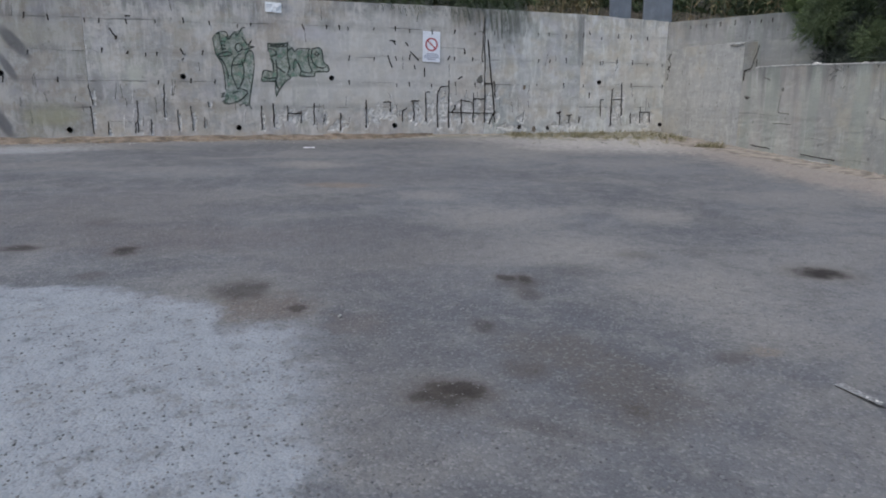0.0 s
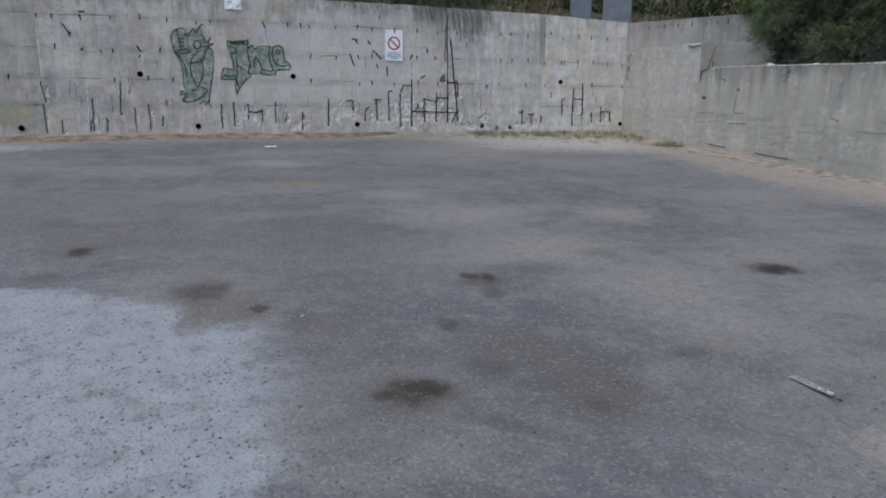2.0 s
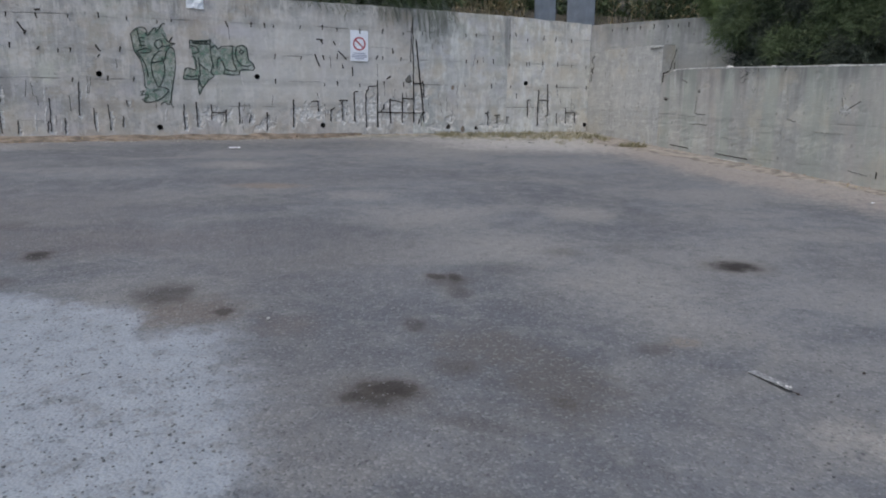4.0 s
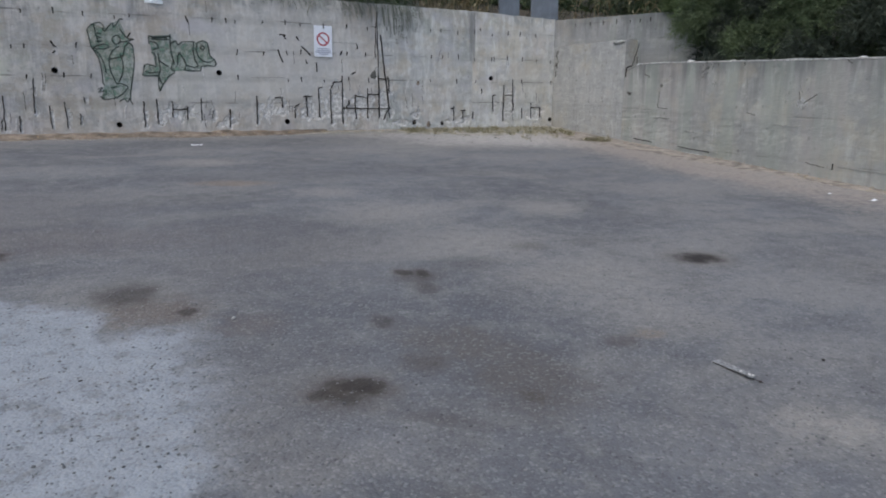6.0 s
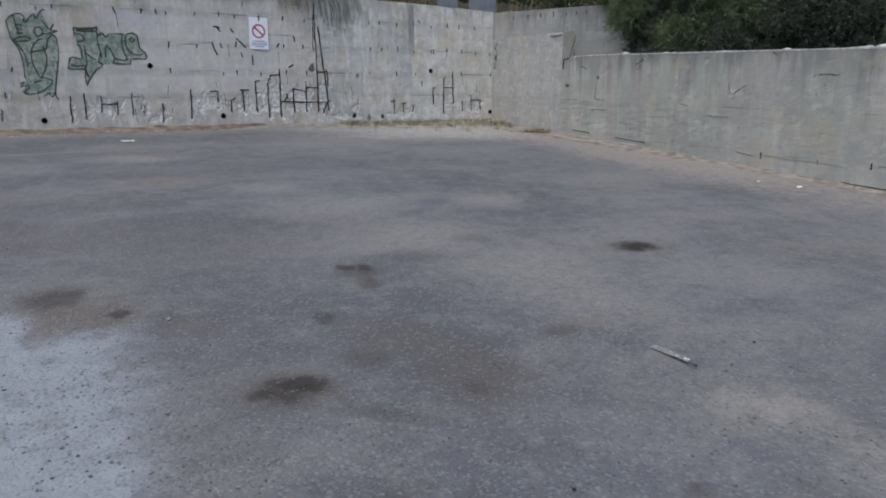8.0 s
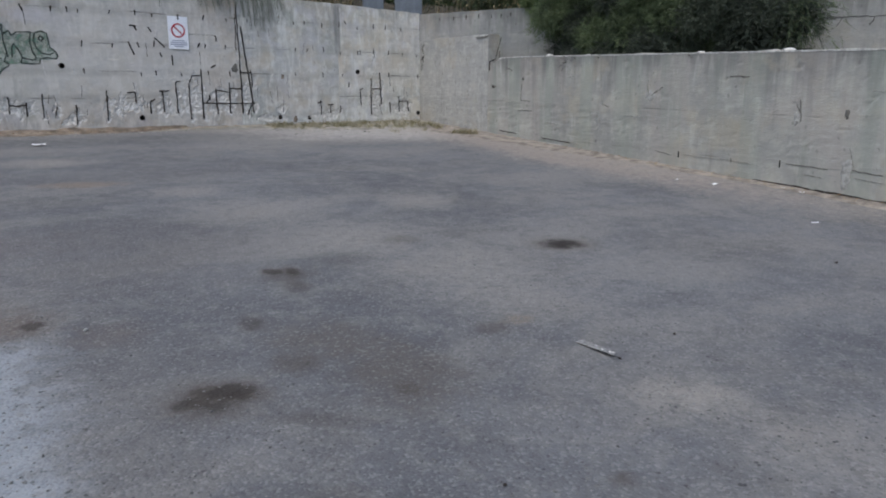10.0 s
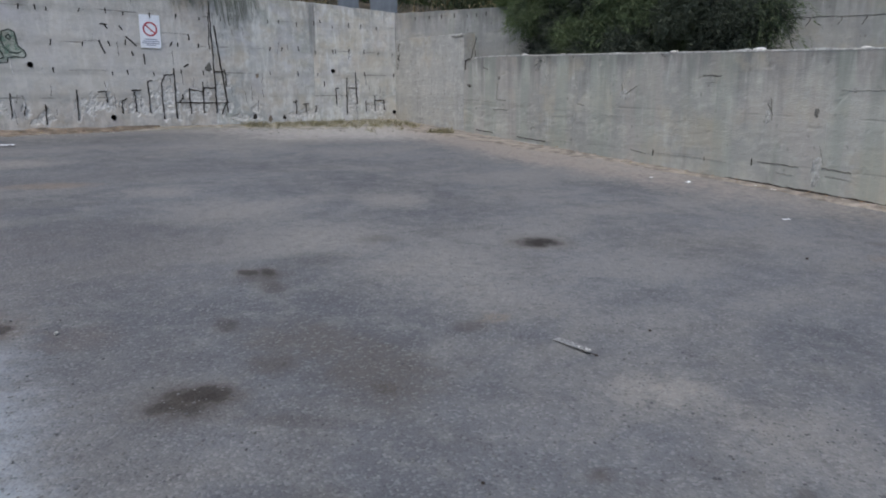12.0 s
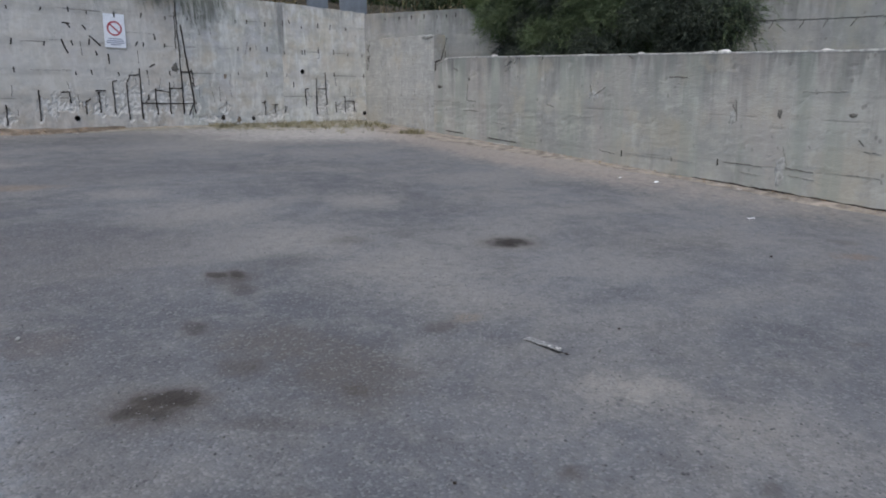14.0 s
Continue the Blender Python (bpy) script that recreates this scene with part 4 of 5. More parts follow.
def graffiti(label, lines, fill, width, bend):
    g = thing("graffiti", label, "graffiti", "graffiti on the back wall", at=(fill[0][0], 14.75, 1.0))
    shift = Matrix.Translation((-fill[0][0], -14.75, -1.0))
    me = mesh_from("fill", [(x, 14.76 - 0.004, z) for x, z in fill], [tuple(range(len(fill)))], M_GREEN)
    me.transform(shift)
    part("fill", me, M_GREEN, g, "faded green paint fill")
    for k, line in enumerate(lines):
        me = stroke_mesh("stroke", line, width, M_SPRAY, 0.006 + 0.0003 * k, bend)
        me.transform(shift)
        part("stroke", me, M_SPRAY, g)


graffiti("tall figure-like graffiti in dark lines over faded green", FIGURE_HEAD + FIGURE_BODY + FIGURE_FEET, FIGURE_FILL, 0.027, 1)
graffiti("sprayed angular letters outlined dark over faded green", LETTERS_WEST + LETTERS_EAST, LETTERS_FILL, 0.031, 0)


# ---------- sign ----------
def disc_ring(r0, r1, thick, n=40):
    bm = bmesh.new()
    rings = []
    for y in (0, -thick):
        for r in (r0, r1):
            rings.append([bm.verts.new((r * math.cos(2 * math.pi * i / n), y, r * math.sin(2 * math.pi * i / n))) for i in range(n)])
    for a, b in ((0, 1), (2, 3), (0, 2), (1, 3)):
        for i in range(n):
            bm.faces.new((rings[a][i], rings[a][(i + 1) % n], rings[b][(i + 1) % n], rings[b][i]))
    bmesh.ops.recalc_face_normals(bm, faces=bm.faces)
    return bm


def brick_bm(sx, sy, sz, bevel=0.0):
    bm = bmesh.new()
    bmesh.ops.create_cube(bm, size=1, matrix=Matrix.Diagonal((sx, sy, sz, 1)))
    if bevel:
        bmesh.ops.bevel(bm, geom=bm.edges, offset=bevel, segments=2, affect="EDGES")
    return bm


sign = thing("no_access_sign", "white sheet sign with red barred ring on the concrete wall", "sign", at=(4.865, 14.735, 2.305))
sign.rotation_euler = (0, radians(0.8), 0)
plate = part("plate", brick_bm(0.405, 0.008, 0.65, 0.003), M_SIGN, sign)
ring = part("ring", disc_ring(0.112, 0.142, 0.003), M_RED, plate, "red ring")
ring.location = (0, -0.0045, 0.045)
slash = part("slash", brick_bm(0.235, 0.003, 0.027), M_RED, plate, "red bar")
slash.location, slash.rotation_euler = (0, -0.0062, 0.045), (0, radians(42), 0)
for k, (w, z) in enumerate(((0.25, -0.155), (0.33, -0.195), (0.34, -0.232), (0.19, -0.268))):
    bar = part("text_bar", brick_bm(w, 0.002, 0.017), M_GREYTEXT, plate, "grey line of lettering")
    bar.location = (0.005, -0.0052, z)
strap = part("strap", brick_bm(0.022, 0.02, 0.1), M_RUST, sign, "dark steel strap")
strap.location = (0.01, -0.004, 0.31)


# ---------- paper and litter ----------
def crumpled(name, w, h, seed, rise=0.02, n=9):
    """A creased sheet lying in its own plane xy."""
    verts, faces = [], []
    for j in range(n + 1):
        for i in range(n + 1):
            x, y = w * (i / n - 0.5), h * (j / n - 0.5)
            z = rise * (noise.noise((x * 9 + seed, y * 9, seed)) + 0.5 * noise.noise((x * 25 + seed, y * 25, 1)))
            verts.append((x + 0.02 * w * noise.noise((y * 20, seed, 0)), y + 0.05 * h * noise.noise((x * 14, seed, 4)), z))
    for j in range(n):
        for i in range(n):
            a = j * (n + 1) + i
            faces.append((a, a + 1, a + n + 2, a + n + 1))
    return mesh_from(name, verts, faces, M_PAPER)


sheet = tagged(new("paper_sheet", crumpled("paper_sheet", 0.33, 0.2, 3, 0.03)), "crumpled white paper sheet stuck at the wall's top", "paper")
sheet.matrix_basis = Matrix.Translation((1.5, 14.735, 2.99)) @ Matrix.Rotation(radians(88), 4, "X") @ Matrix.Rotation(radians(-2), 4, "Z")
for k, (x, y, w, h, turn, label) in enumerate(((1.89, 12.95, 0.2, 0.12, 3, "flat white paper scrap on the tarmac"), (9.36, 5.76, 0.07, 0.045, 20, "small white litter scrap by the wall"),
                                              (9.52, 5.23, 0.1, 0.05, -10, "small white litter scrap by the wall"), (10.22, 4.58, 0.1, 0.045, 60, "small white litter scrap by the wall"),
                                              (10.12, 4.25, 0.08, 0.045, 80, "small white litter scrap by the wall"), (8.28, 3.16, 0.09, 0.03, -35, "small white litter scrap on the tarmac"))):
    ob = tagged(new("paper_scrap", crumpled("paper_scrap", w, h, 20 + k, 0.012, 5)), label, "litter", "paper scraps")
    ob.matrix_basis = Matrix.Translation((x, y, ground_z(x, y) + 0.024)) @ Matrix.Rotation(radians(turn), 4, "Z") @ Matrix.Rotation(radians(3.5), 4, "X")

# painted lath on the tarmac
M_LATH = plain("flaking white paint", (0.255, 0.253, 0.247), 0.9, 0.1, vary=0.45, scale=40, bump=0.6)
lath = thing("lath", "thin broken wooden lath with flaking white paint", "wood scrap", at=(3.405, 2.07, ground_z(3.4, 2.07) + 0.004))
lath.rotation_euler = (radians(3.5), 0, radians(-88.9))
bm = bmesh.new()
n = 24
rows = []
for i in range(n + 1):
    x = -0.19 + 0.29 * i / n
    w = 0.062 * (1.0 - 0.35 * i / n) * (1 + 0.3 * noise.noise((x * 40, 2, 0)) + 0.2 * noise.noise((x * 110, 5, 0))) * (0.4 if i in (0, n) else 1)
    z = 0.003 * noise.noise((x * 12, 0, 3))
    rows.append([bm.verts.new((x, -0.006, z)), bm.verts.new((x, -0.006, z + 0.005)), bm.verts.new((x, w, z + 0.004)), bm.verts.new((x, w, z - 0.002))])
for i in range(n):
    for j in range(4):
        bm.faces.new((rows[i][j], rows[i + 1][j], rows[i + 1][(j + 1) % 4], rows[i][(j + 1) % 4]))
bm.faces.new(rows[0])
bm.faces.new(rows[n][::-1])
bmesh.ops.recalc_face_normals(bm, faces=bm.faces)
part("board", bm, M_LATH, lath)
# dark bar drawn for the shadow line under the board's edge
edge_bar = part("edge_strip", bar_mesh("edge_strip", 0.36, 0.004, 0.003, M_RUST, 5, 14, 0.002), M_RUST, lath, "dark shadow line drawn along one edge")
edge_bar.matrix_basis = Matrix.Translation((-0.175, -0.008, 0.004)) @ Matrix.Rotation(radians(90), 4, "Y")
for k, (x, y, rx, ry) in enumerate(((0.068, 0.016, 0.014, 0.006), (0.085, 0.024, 0.008, 0.005), (0.012, 0.012, 0.006, 0.006))):
    flake = part("paint_flake", blob_mesh("paint_flake", rx, ry, 0.004, M_SPALL, 8 + k), M_SPALL, lath, "lifted white paint flake")
    flake.matrix_basis = Matrix.Translation((x, y, 0.008)) @ Matrix.Rotation(radians(-90), 4, "X")
knob = part("edge_clump", blob_mesh("edge_clump", 0.011, 0.006, 0.006, M_RUST, 15), M_RUST, lath, "dark lump at the line's end")
knob.matrix_basis = Matrix.Translation((0.16, -0.008, 0.003)) @ Matrix.Rotation(radians(-90), 4, "X")


# ---------- dirt along the walls ----------
def dirt_strip(name, label, start, way, out, length, width, rise, seed, material):
    """Swept dirt heaped against a wall: high at the wall, thinning outward with a ragged edge."""
    n, m = int(length / 0.12), 6
    verts, faces = [], []
    for i in range(n + 1):
        u = length * i / n
        w = width(u) * (0.75 + 0.5 * abs(noise.noise((u * 1.1 + seed, 0, 0))) + 0.25 * noise.noise((u * 4 + seed, 2, 0)))
        for j in range(m + 1):
            p = Vector(start) + way * u + out * (w * j / m)
            k = 1 - j / m
            z = ground_z(p.x, p.y) + rise * k ** 1.6 * (1 + 0.6 * noise.noise((u * 2 + seed, j, 0))) + 0.012 * k * noise.noise((u * 9 + seed, j * 2, 1))
            verts.append((p.x, p.y, z + (0.006 if j < m else -0.03)))
    for i in range(n):
        for j in range(m):
            a = i * (m + 1) + j
            faces.append((a, a + 1, a + m + 2, a + m + 1))
    ob = new(name, mesh_from(name, verts, faces, material, True))
    return tagged(ob, label, "ground", kind="structure")


dirt_strip("dirt_back", "sandy dirt and dead leaves swept against the back wall", (-14, 14.765, 0), Vector((1, 0, 0)), Vector((0, -1, 0)), 18.9, lambda u: (0.6 + 0.3 * noise.noise((u * 0.7, 4, 0))) * min(1.0, (19.2 - u) / 1.6), 0.065, 1, M_DIRT)
dirt_strip("dirt_corner", "pale dusty dirt heaped in the wall corner", (3.9, 14.765, 0), Vector((1, 0, 0)), Vector((0, -1, 0)), 7.0,
           lambda u: 0.35 + 1.6 * max(0.0, min(1.0, (u - 2) / 2.5)), 0.035, 4, M_DUSTY)
dirt_strip("dirt_side", "sandy dirt swept against the low wall", CORNER, LOW_DIR, -LOW_BACK.normalized(), 23.0, lambda u: 1.6 - 0.15 * u if u < 8.5 else 0.3, 0.022, 9, M_SWEPT)


# ---------- straw, weeds and stones ----------
M_STRAW = leafy("dry straw", (0.30, 0.23, 0.12), (0.36, 0.29, 0.17), (0.42, 0.36, 0.24))
M_WEED = leafy("yellowing weeds", (0.22, 0.2, 0.115), (0.34, 0.30, 0.205), (0.47, 0.43, 0.32))
M_STONES = leafy("loose stones", (0.1, 0.1, 0.104), (0.145, 0.14, 0.137), (0.24, 0.236, 0.23))


def blades(rnd, verts, faces, base, count, spread, height, lean=0.5, width=0.006):
    for _ in range(count):
        a, r = rnd.uniform(0, 6.28), spread * math.sqrt(rnd.random())
        p = Vector(base) + Vector((math.cos(a) * r, math.sin(a) * r, -0.005))
        h = height * rnd.uniform(0.4, 1.2)
        d = Vector((rnd.gauss(0, lean), rnd.gauss(0, lean), 1)).normalized()
        s = Vector((rnd.uniform(-1, 1), rnd.uniform(-1, 1), 0)).normalized() * width
        mid, tip = p + d * h * 0.6, p + d * h + Vector((d.x, d.y, -0.5)) * h * 0.3
        i = len(verts)
        verts += [p - s, p + s, mid + s * 0.7, mid - s * 0.7, tip]
        faces += [(i, i + 1, i + 2, i + 3), (i + 3, i + 2, i + 4)]


rnd = random.Random(5)
verts, faces = [], []
for _ in range(420):
    x = rnd.uniform(-5, 10.8)
    y = 14.72 - abs(rnd.gauss(0, 0.16 if x < 7.5 else 0.5))
    blades(rnd, verts, faces, (x, y, ground_z(x, y) + 0.03), 4, 0.05, 0.05, 2.5, 0.005)
for _ in range(240):
    u = rnd.uniform(0.3, 15)
    p = CORNER + LOW_DIR * u - LOW_BACK.normalized() * abs(rnd.gauss(0.04, 0.12))
    blades(rnd, verts, faces, (p.x, p.y, ground_z(p.x, p.y) + 0.02), 4, 0.07, 0.05, 2.5, 0.005)
tagged(new("straw", mesh_from("straw", verts, faces, M_STRAW)), "scattered dry straw and dead leaves along the walls", "straw", kind="stuff")

M_LEAF = leafy("dead leaves", (0.2, 0.11, 0.055), (0.27, 0.165, 0.085), (0.36, 0.26, 0.15))
verts, faces = [], []
for _ in range(900):
    if rnd.random() < 0.75:
        x = rnd.gauss(2.2, 2.6)
        y = 14.72 - abs(rnd.gauss(0, 0.2))
    else:
        p = CORNER + LOW_DIR * rnd.uniform(0.5, 14) - LOW_BACK.normalized() * abs(rnd.gauss(0.02, 0.12))
        x, y = p.x, p.y
    if x > 10.6:
        continue
    r, a = rnd.uniform(0.012, 0.032), rnd.uniform(0, 6.28)
    q = Vector((x, y, ground_z(x, y) + rnd.uniform(0.02, 0.06)))
    d = Vector((math.cos(a), math.sin(a), rnd.uniform(-0.2, 0.3))) * r
    e = Vector((-math.sin(a), math.cos(a), rnd.uniform(-0.3, 0.3))) * r * 0.5
    i = len(verts)
    verts += [q - d, q + e, q + d, q - e]
    faces.append((i, i + 1, i + 2, i + 3))
tagged(new("dead_leaves", mesh_from("dead_leaves", verts, faces, M_LEAF)), "dry brown fallen leaves lying along the walls", "leaves", kind="stuff")
verts, faces = [], []
for _ in range(270):
    x = rnd.uniform(6.6, 10.6)
    y = 14.6 - abs(rnd.gauss(0.1, 0.85)) * (x - 5.8) / 4
    blades(rnd, verts, faces, (x, y, ground_z(x, y) + 0.02), 9, 0.07, 0.15, 0.7, 0.006)
tagged(new("weeds", mesh_from("weeds", verts, faces, M_WEED)), "low dry yellow-green weeds in the wall corner", "weeds", kind="stuff")


def tuft(x, y, count, spread, height, label):
    verts, faces = [], []
    blades(random.Random(int(x * 100)), verts, faces, (0, 0, 0), count, spread, height, 0.6, 0.006)
    ob = tagged(new("grass_tuft", mesh_from("grass_tuft", verts, faces, M_WEED)), label, "grass", "dry grass tufts")
    ob.location = (x, y, ground_z(x, y) + 0.015)


tuft(10.28, 11.9, 240, 0.2, 0.16, "yellow-green dry grass tuft at the low wall's foot")
tuft(10.05, 12.05, 120, 0.14, 0.12, "small dry grass tuft beside a larger one")
tuft(9.5, 13.6, 90, 0.16, 0.12, "low dry grass tuft on sandy dirt")
tuft(8.4, 14.2, 90, 0.16, 0.12, "low dry grass tuft under the back wall")


M_RUBBLE = leafy("concrete crumbs", (0.24, 0.225, 0.2), (0.3, 0.285, 0.26), (0.46, 0.44, 0.42))


def stone_cloud(name, label, count, place, size, seed, material=M_STONES):
    rnd = random.Random(seed)
    base = [Vector(v) for v in ((1, 0, 0), (-1, 0, 0), (0, 1, 0), (0, -1, 0), (0, 0, 1), (0, 0, -1))]
    tris = ((0, 2, 4), (2, 1, 4), (1, 3, 4), (3, 0, 4), (2, 0, 5), (1, 2, 5), (3, 1, 5), (0, 3, 5))
    verts, faces = [], []
    for _ in range(count):
        x, y = place(rnd)
        r = size * min(1.9, math.exp(rnd.gauss(0, 0.36)))
        turn = Euler((rnd.uniform(0, 6), rnd.uniform(0, 6), rnd.uniform(0, 6))).to_matrix()
        i = len(verts)
        z = ground_z(x, y) + 0.02 * noise.noise((x * 0.5, y * 0.5, 0)) + 0.006 * noise.noise((x * 2, y * 2, 4))
        for v in base:
            q = turn @ (v * rnd.uniform(0.6, 1.2))
            verts.append((x + q.x * r * 1.2, y + q.y * r * 1.2, z + r * 0.25 + q.z * r * 0.6))
        faces += [tuple(i + k for k in t) for t in tris]
    tagged(new(name, mesh_from(name, verts, faces, material)), label, "gravel", kind="stuff")


def near_place(rnd):
    d = 1.2 + 7.5 * rnd.random() ** 1.7
    a = radians(rnd.uniform(-28, 92))
    return 0.2 + math.sin(a) * d, -0.6 + math.cos(a) * d


stone_cloud("gravel", "loose small stones strewn over the tarmac", 4000, near_place, 0.0055, 1)
def close_place(rnd):
    d = 1.3 + 4.2 * rnd.random() ** 1.3
    a = radians(rnd.uniform(-28, 88))
    return 0.2 + math.sin(a) * d, -0.6 + math.cos(a) * d


stone_cloud("chippings", "half-buried grey road chippings in the tarmac", 7500, close_place, 0.0056, 6)
stone_cloud("grit", "pale and dark grit near the wall foot", 900, lambda r: (r.uniform(-4, 10.6), 14.6 - abs(r.gauss(0, 0.3))), 0.012, 2, M_RUBBLE)
stone_cloud("rubble", "pale broken concrete crumbs in the wall corner", 420, lambda r: (r.uniform(6.5, 10.7), 14.6 - abs(r.gauss(0, 0.8))), 0.018, 3, M_RUBBLE)
for x, y, r, label in ((0.92, 3.99, 0.015, "small pale stone on the tarmac"), (4.04, 1.99, 0.01, "small dark stone on the tarmac"), (6.82, 2.25, 0.014, "small dark stone on the tarmac"),
                       (0.02, 3.35, 0.013, "small dark stone on the cement spill"), (2.0, 1.35, 0.009, "small dark stone on the tarmac")):
    bm = bmesh.new()
    bmesh.ops.create_icosphere(bm, subdivisions=2, radius=r)
    for v in bm.verts:
        v.co *= 1 + 0.35 * noise.noise(v.co * 50 + Vector((x, y, 0)))
        v.co.z *= 0.7
    me = bpy.data.meshes.new("stone")
    bm.to_mesh(me)
    bm.free()
    me.materials.append(M_PATCH if "pale" in label else M_RUST)
    tagged(new("stone", me), label, "stone", "single stones").location = (x, y, ground_z(x, y) + r * 0.4)


# ---------- details of the low and upper walls ----------
def on_low(u, z, out=0.002):
    p = CORNER + LOW_DIR * u - LOW_BACK.normalized() * out
    return Matrix.Translation((p.x, p.y, z)) @ Matrix.Rotation(radians(-93), 4, "Z")


def on_upper(u, z, out=0.002):
    p = CORNER + UP_BACK * 0.02 + UP_DIR * u - UP_BACK.normalized() * out
    return Matrix.Translation((p.x, p.y, z)) @ Matrix.Rotation(radians(-67.3), 4, "Z")


def along_low(u0, z0, u1, z1, out=0.002):
    """The pose of a bar on the low wall that runs from one place to another."""
    return on_low(u0, z0, out) @ Matrix.Rotation(math.atan2(u1 - u0, z1 - z0), 4, "Y")


# cracks and knocks: distance and height of both ends, width
LOW_CRACKS = ((3.59, 1.62, 3.76, 1.56, 0.03), (3.04, 1.25, 3.21, 1.23, 0.035), (4.09, 1.27, 4.06, 0.96, 0.016), (4.06, 0.94, 4.37, 0.92, 0.018), (7.56, 1.05, 7.8, 1.2, 0.022), (7.46, 1.24, 7.51, 1.07, 0.016),
              (7.46, 1.34, 7.53, 1.22, 0.014), (9.07, 1.35, 9.4, 1.34, 0.026), (9.13, 1.24, 9.33, 1.24, 0.01), (8.25, 1.71, 8.36, 1.65, 0.026), (10.23, 1.01, 10.27, 0.7, 0.018), (10.18, 0.94, 10.25, 0.83, 0.02),
              (11.18, 1.12, 11.76, 1.12, 0.014), (11.97, 0.51, 12.04, 0.43, 0.02), (12.05, 0.36, 12.26, 0.34, 0.014), (10.99, 0.37, 11.08, 0.06, 0.014), (11.06, 0.07, 11.45, 0.04, 0.016), (11.11, -0.03, 11.47, -0.06, 0.014))
LOW_LINES = ((10.11, 0.09, 10.73, 0.06, 0.016), (10.4, -0.04, 10.66, -0.06, 0.012), (11.89, 0.05, 12.3, 0.04, 0.014), (7.72, 0.12, 8.07, 0.07, 0.016), (9.2, 0.1, 9.21, 0.03, 0.02), (7.03, 0.69, 7.56, 0.68, 0.01),
             (3.95, 0.73, 4.45, 0.72, 0.016), (6.36, 1.46, 6.42, 0.92, 0.013), (6.42, 0.89, 6.6, 0.84, 0.02), (8.3, 0.1, 9.6, 0.04, 0.007), (3.55, 0.9, 4.1, 0.88, 0.01), (4.9, 0.5, 5.3, 0.47, 0.014))
for k, (u0, z0, u1, z1, wide) in enumerate(LOW_CRACKS + LOW_LINES):
    m = M_FAINT if wide < 0.015 else M_CRACK
    ob = part("crack", bar_mesh("crack", math.hypot(u1 - u0, z1 - z0), wide, 0.005, m, 300 + k, 9, 0.008), m, wall_low)
    ob.matrix_basis = along_low(u0, z0, u1, z1)
for k, (u0, z0, u1, z1, wide) in enumerate(((8.22, 0.14, 8.22, 0.04, 0.017), (10.02, 0.13, 10.02, 0.03, 0.019), (2.97, 1.77, 2.96, 1.58, 0.03), (2.96, 1.77, 3.15, 1.81, 0.034))):
    ob = part("rusty_bar", bar_mesh("rusty_bar", math.hypot(u1 - u0, z1 - z0), wide, 0.014, M_RUST, 350 + k, 5, 0.003), M_RUST, wall_low)
    ob.matrix_basis = along_low(u0, z0, u1, z1, 0.004)
for k, (u, z, rx, rz, m) in enumerate(((10.9, 0.82, 0.04, 0.07, M_CRACK), (4.13, 1.38, 0.04, 0.04, M_CRACK), (10.2, 0.74, 0.05, 0.12, M_PATCH), (11.87, 0.82, 0.06, 0.03, M_CRACK), (3.1, 1.22, 0.07, 0.03, M_RUST),
                                      (10.98, 0.02, 0.08, 0.26, M_PATCH), (7.55, 1.05, 0.12, 0.1, M_PATCH), (0.2, 2.1, 0.09, 0.14, M_PATCH), (0.15, 1.75, 0.07, 0.1, M_PATCH), (2.65, 2.33, 0.26, 0.045, M_PATCH))):
    part("chip", blob_mesh("chip", rx, rz, 0.006 if k < 9 else 0.03, m, 400 + k), m, wall_low).matrix_basis = on_low(u, z, 0.0)
for k, (u, z, lean) in enumerate(((0.12, 2.15, 35), (0.22, 2.05, -40), (0.1, 1.9, 50), (0.18, 1.85, -20), (0.1, 1.65, 10))):
    ob = part("rusty_bar", bar_mesh("rusty_bar", 0.16, 0.02, 0.012, M_RUST, 340 + k, 4, 0.01), M_RUST, wall_low)
    ob.matrix_basis = on_low(u, z) @ Matrix.Rotation(radians(lean), 4, "Y")
# bars sticking out of the broken end
for k, (u, z, length, lean) in enumerate(((2.97, 1.82, 0.5, 24), (3.12, 1.84, 0.16, 4))):
    ob = part("rusty_bar", bar_mesh("rusty_bar", length, 0.013, 0.012, M_RUST, 360 + k, 5, 0.008), M_RUST, wall_low)
    ob.matrix_basis = on_low(u, z, -0.15) @ Matrix.Rotation(radians(lean), 4, "Y")
# dark strips stand in for the shade in the gap under the wall
for k in range(7):
    u = 9.6 + 0.62 * k
    p = CORNER + LOW_DIR * u
    ob = part("foot_crack", bar_mesh("foot_crack", 0.66, 0.028, 0.004, M_RUST, 380 + k, 8, 0.01), M_RUST, wall_low)
    ob.matrix_basis = on_low(u, ground_z(p.x, p.y) + 0.035) @ Matrix.Rotation(radians(90 + 3.5), 4, "Y")
# two more, for the shaded slits over the pale ledges
for k, (u, length) in enumerate(((3.35, 0.6), (4.75, 0.85))):
    p = CORNER + LOW_DIR * u
    ob = part("foot_crack", bar_mesh("foot_crack", length, 0.02, 0.004, M_RUST, 395 + k, 8, 0.008), M_RUST, wall_low)
    ob.matrix_basis = on_low(u, ground_z(p.x, p.y) + 0.11) @ Matrix.Rotation(radians(93.5), 4, "Y")
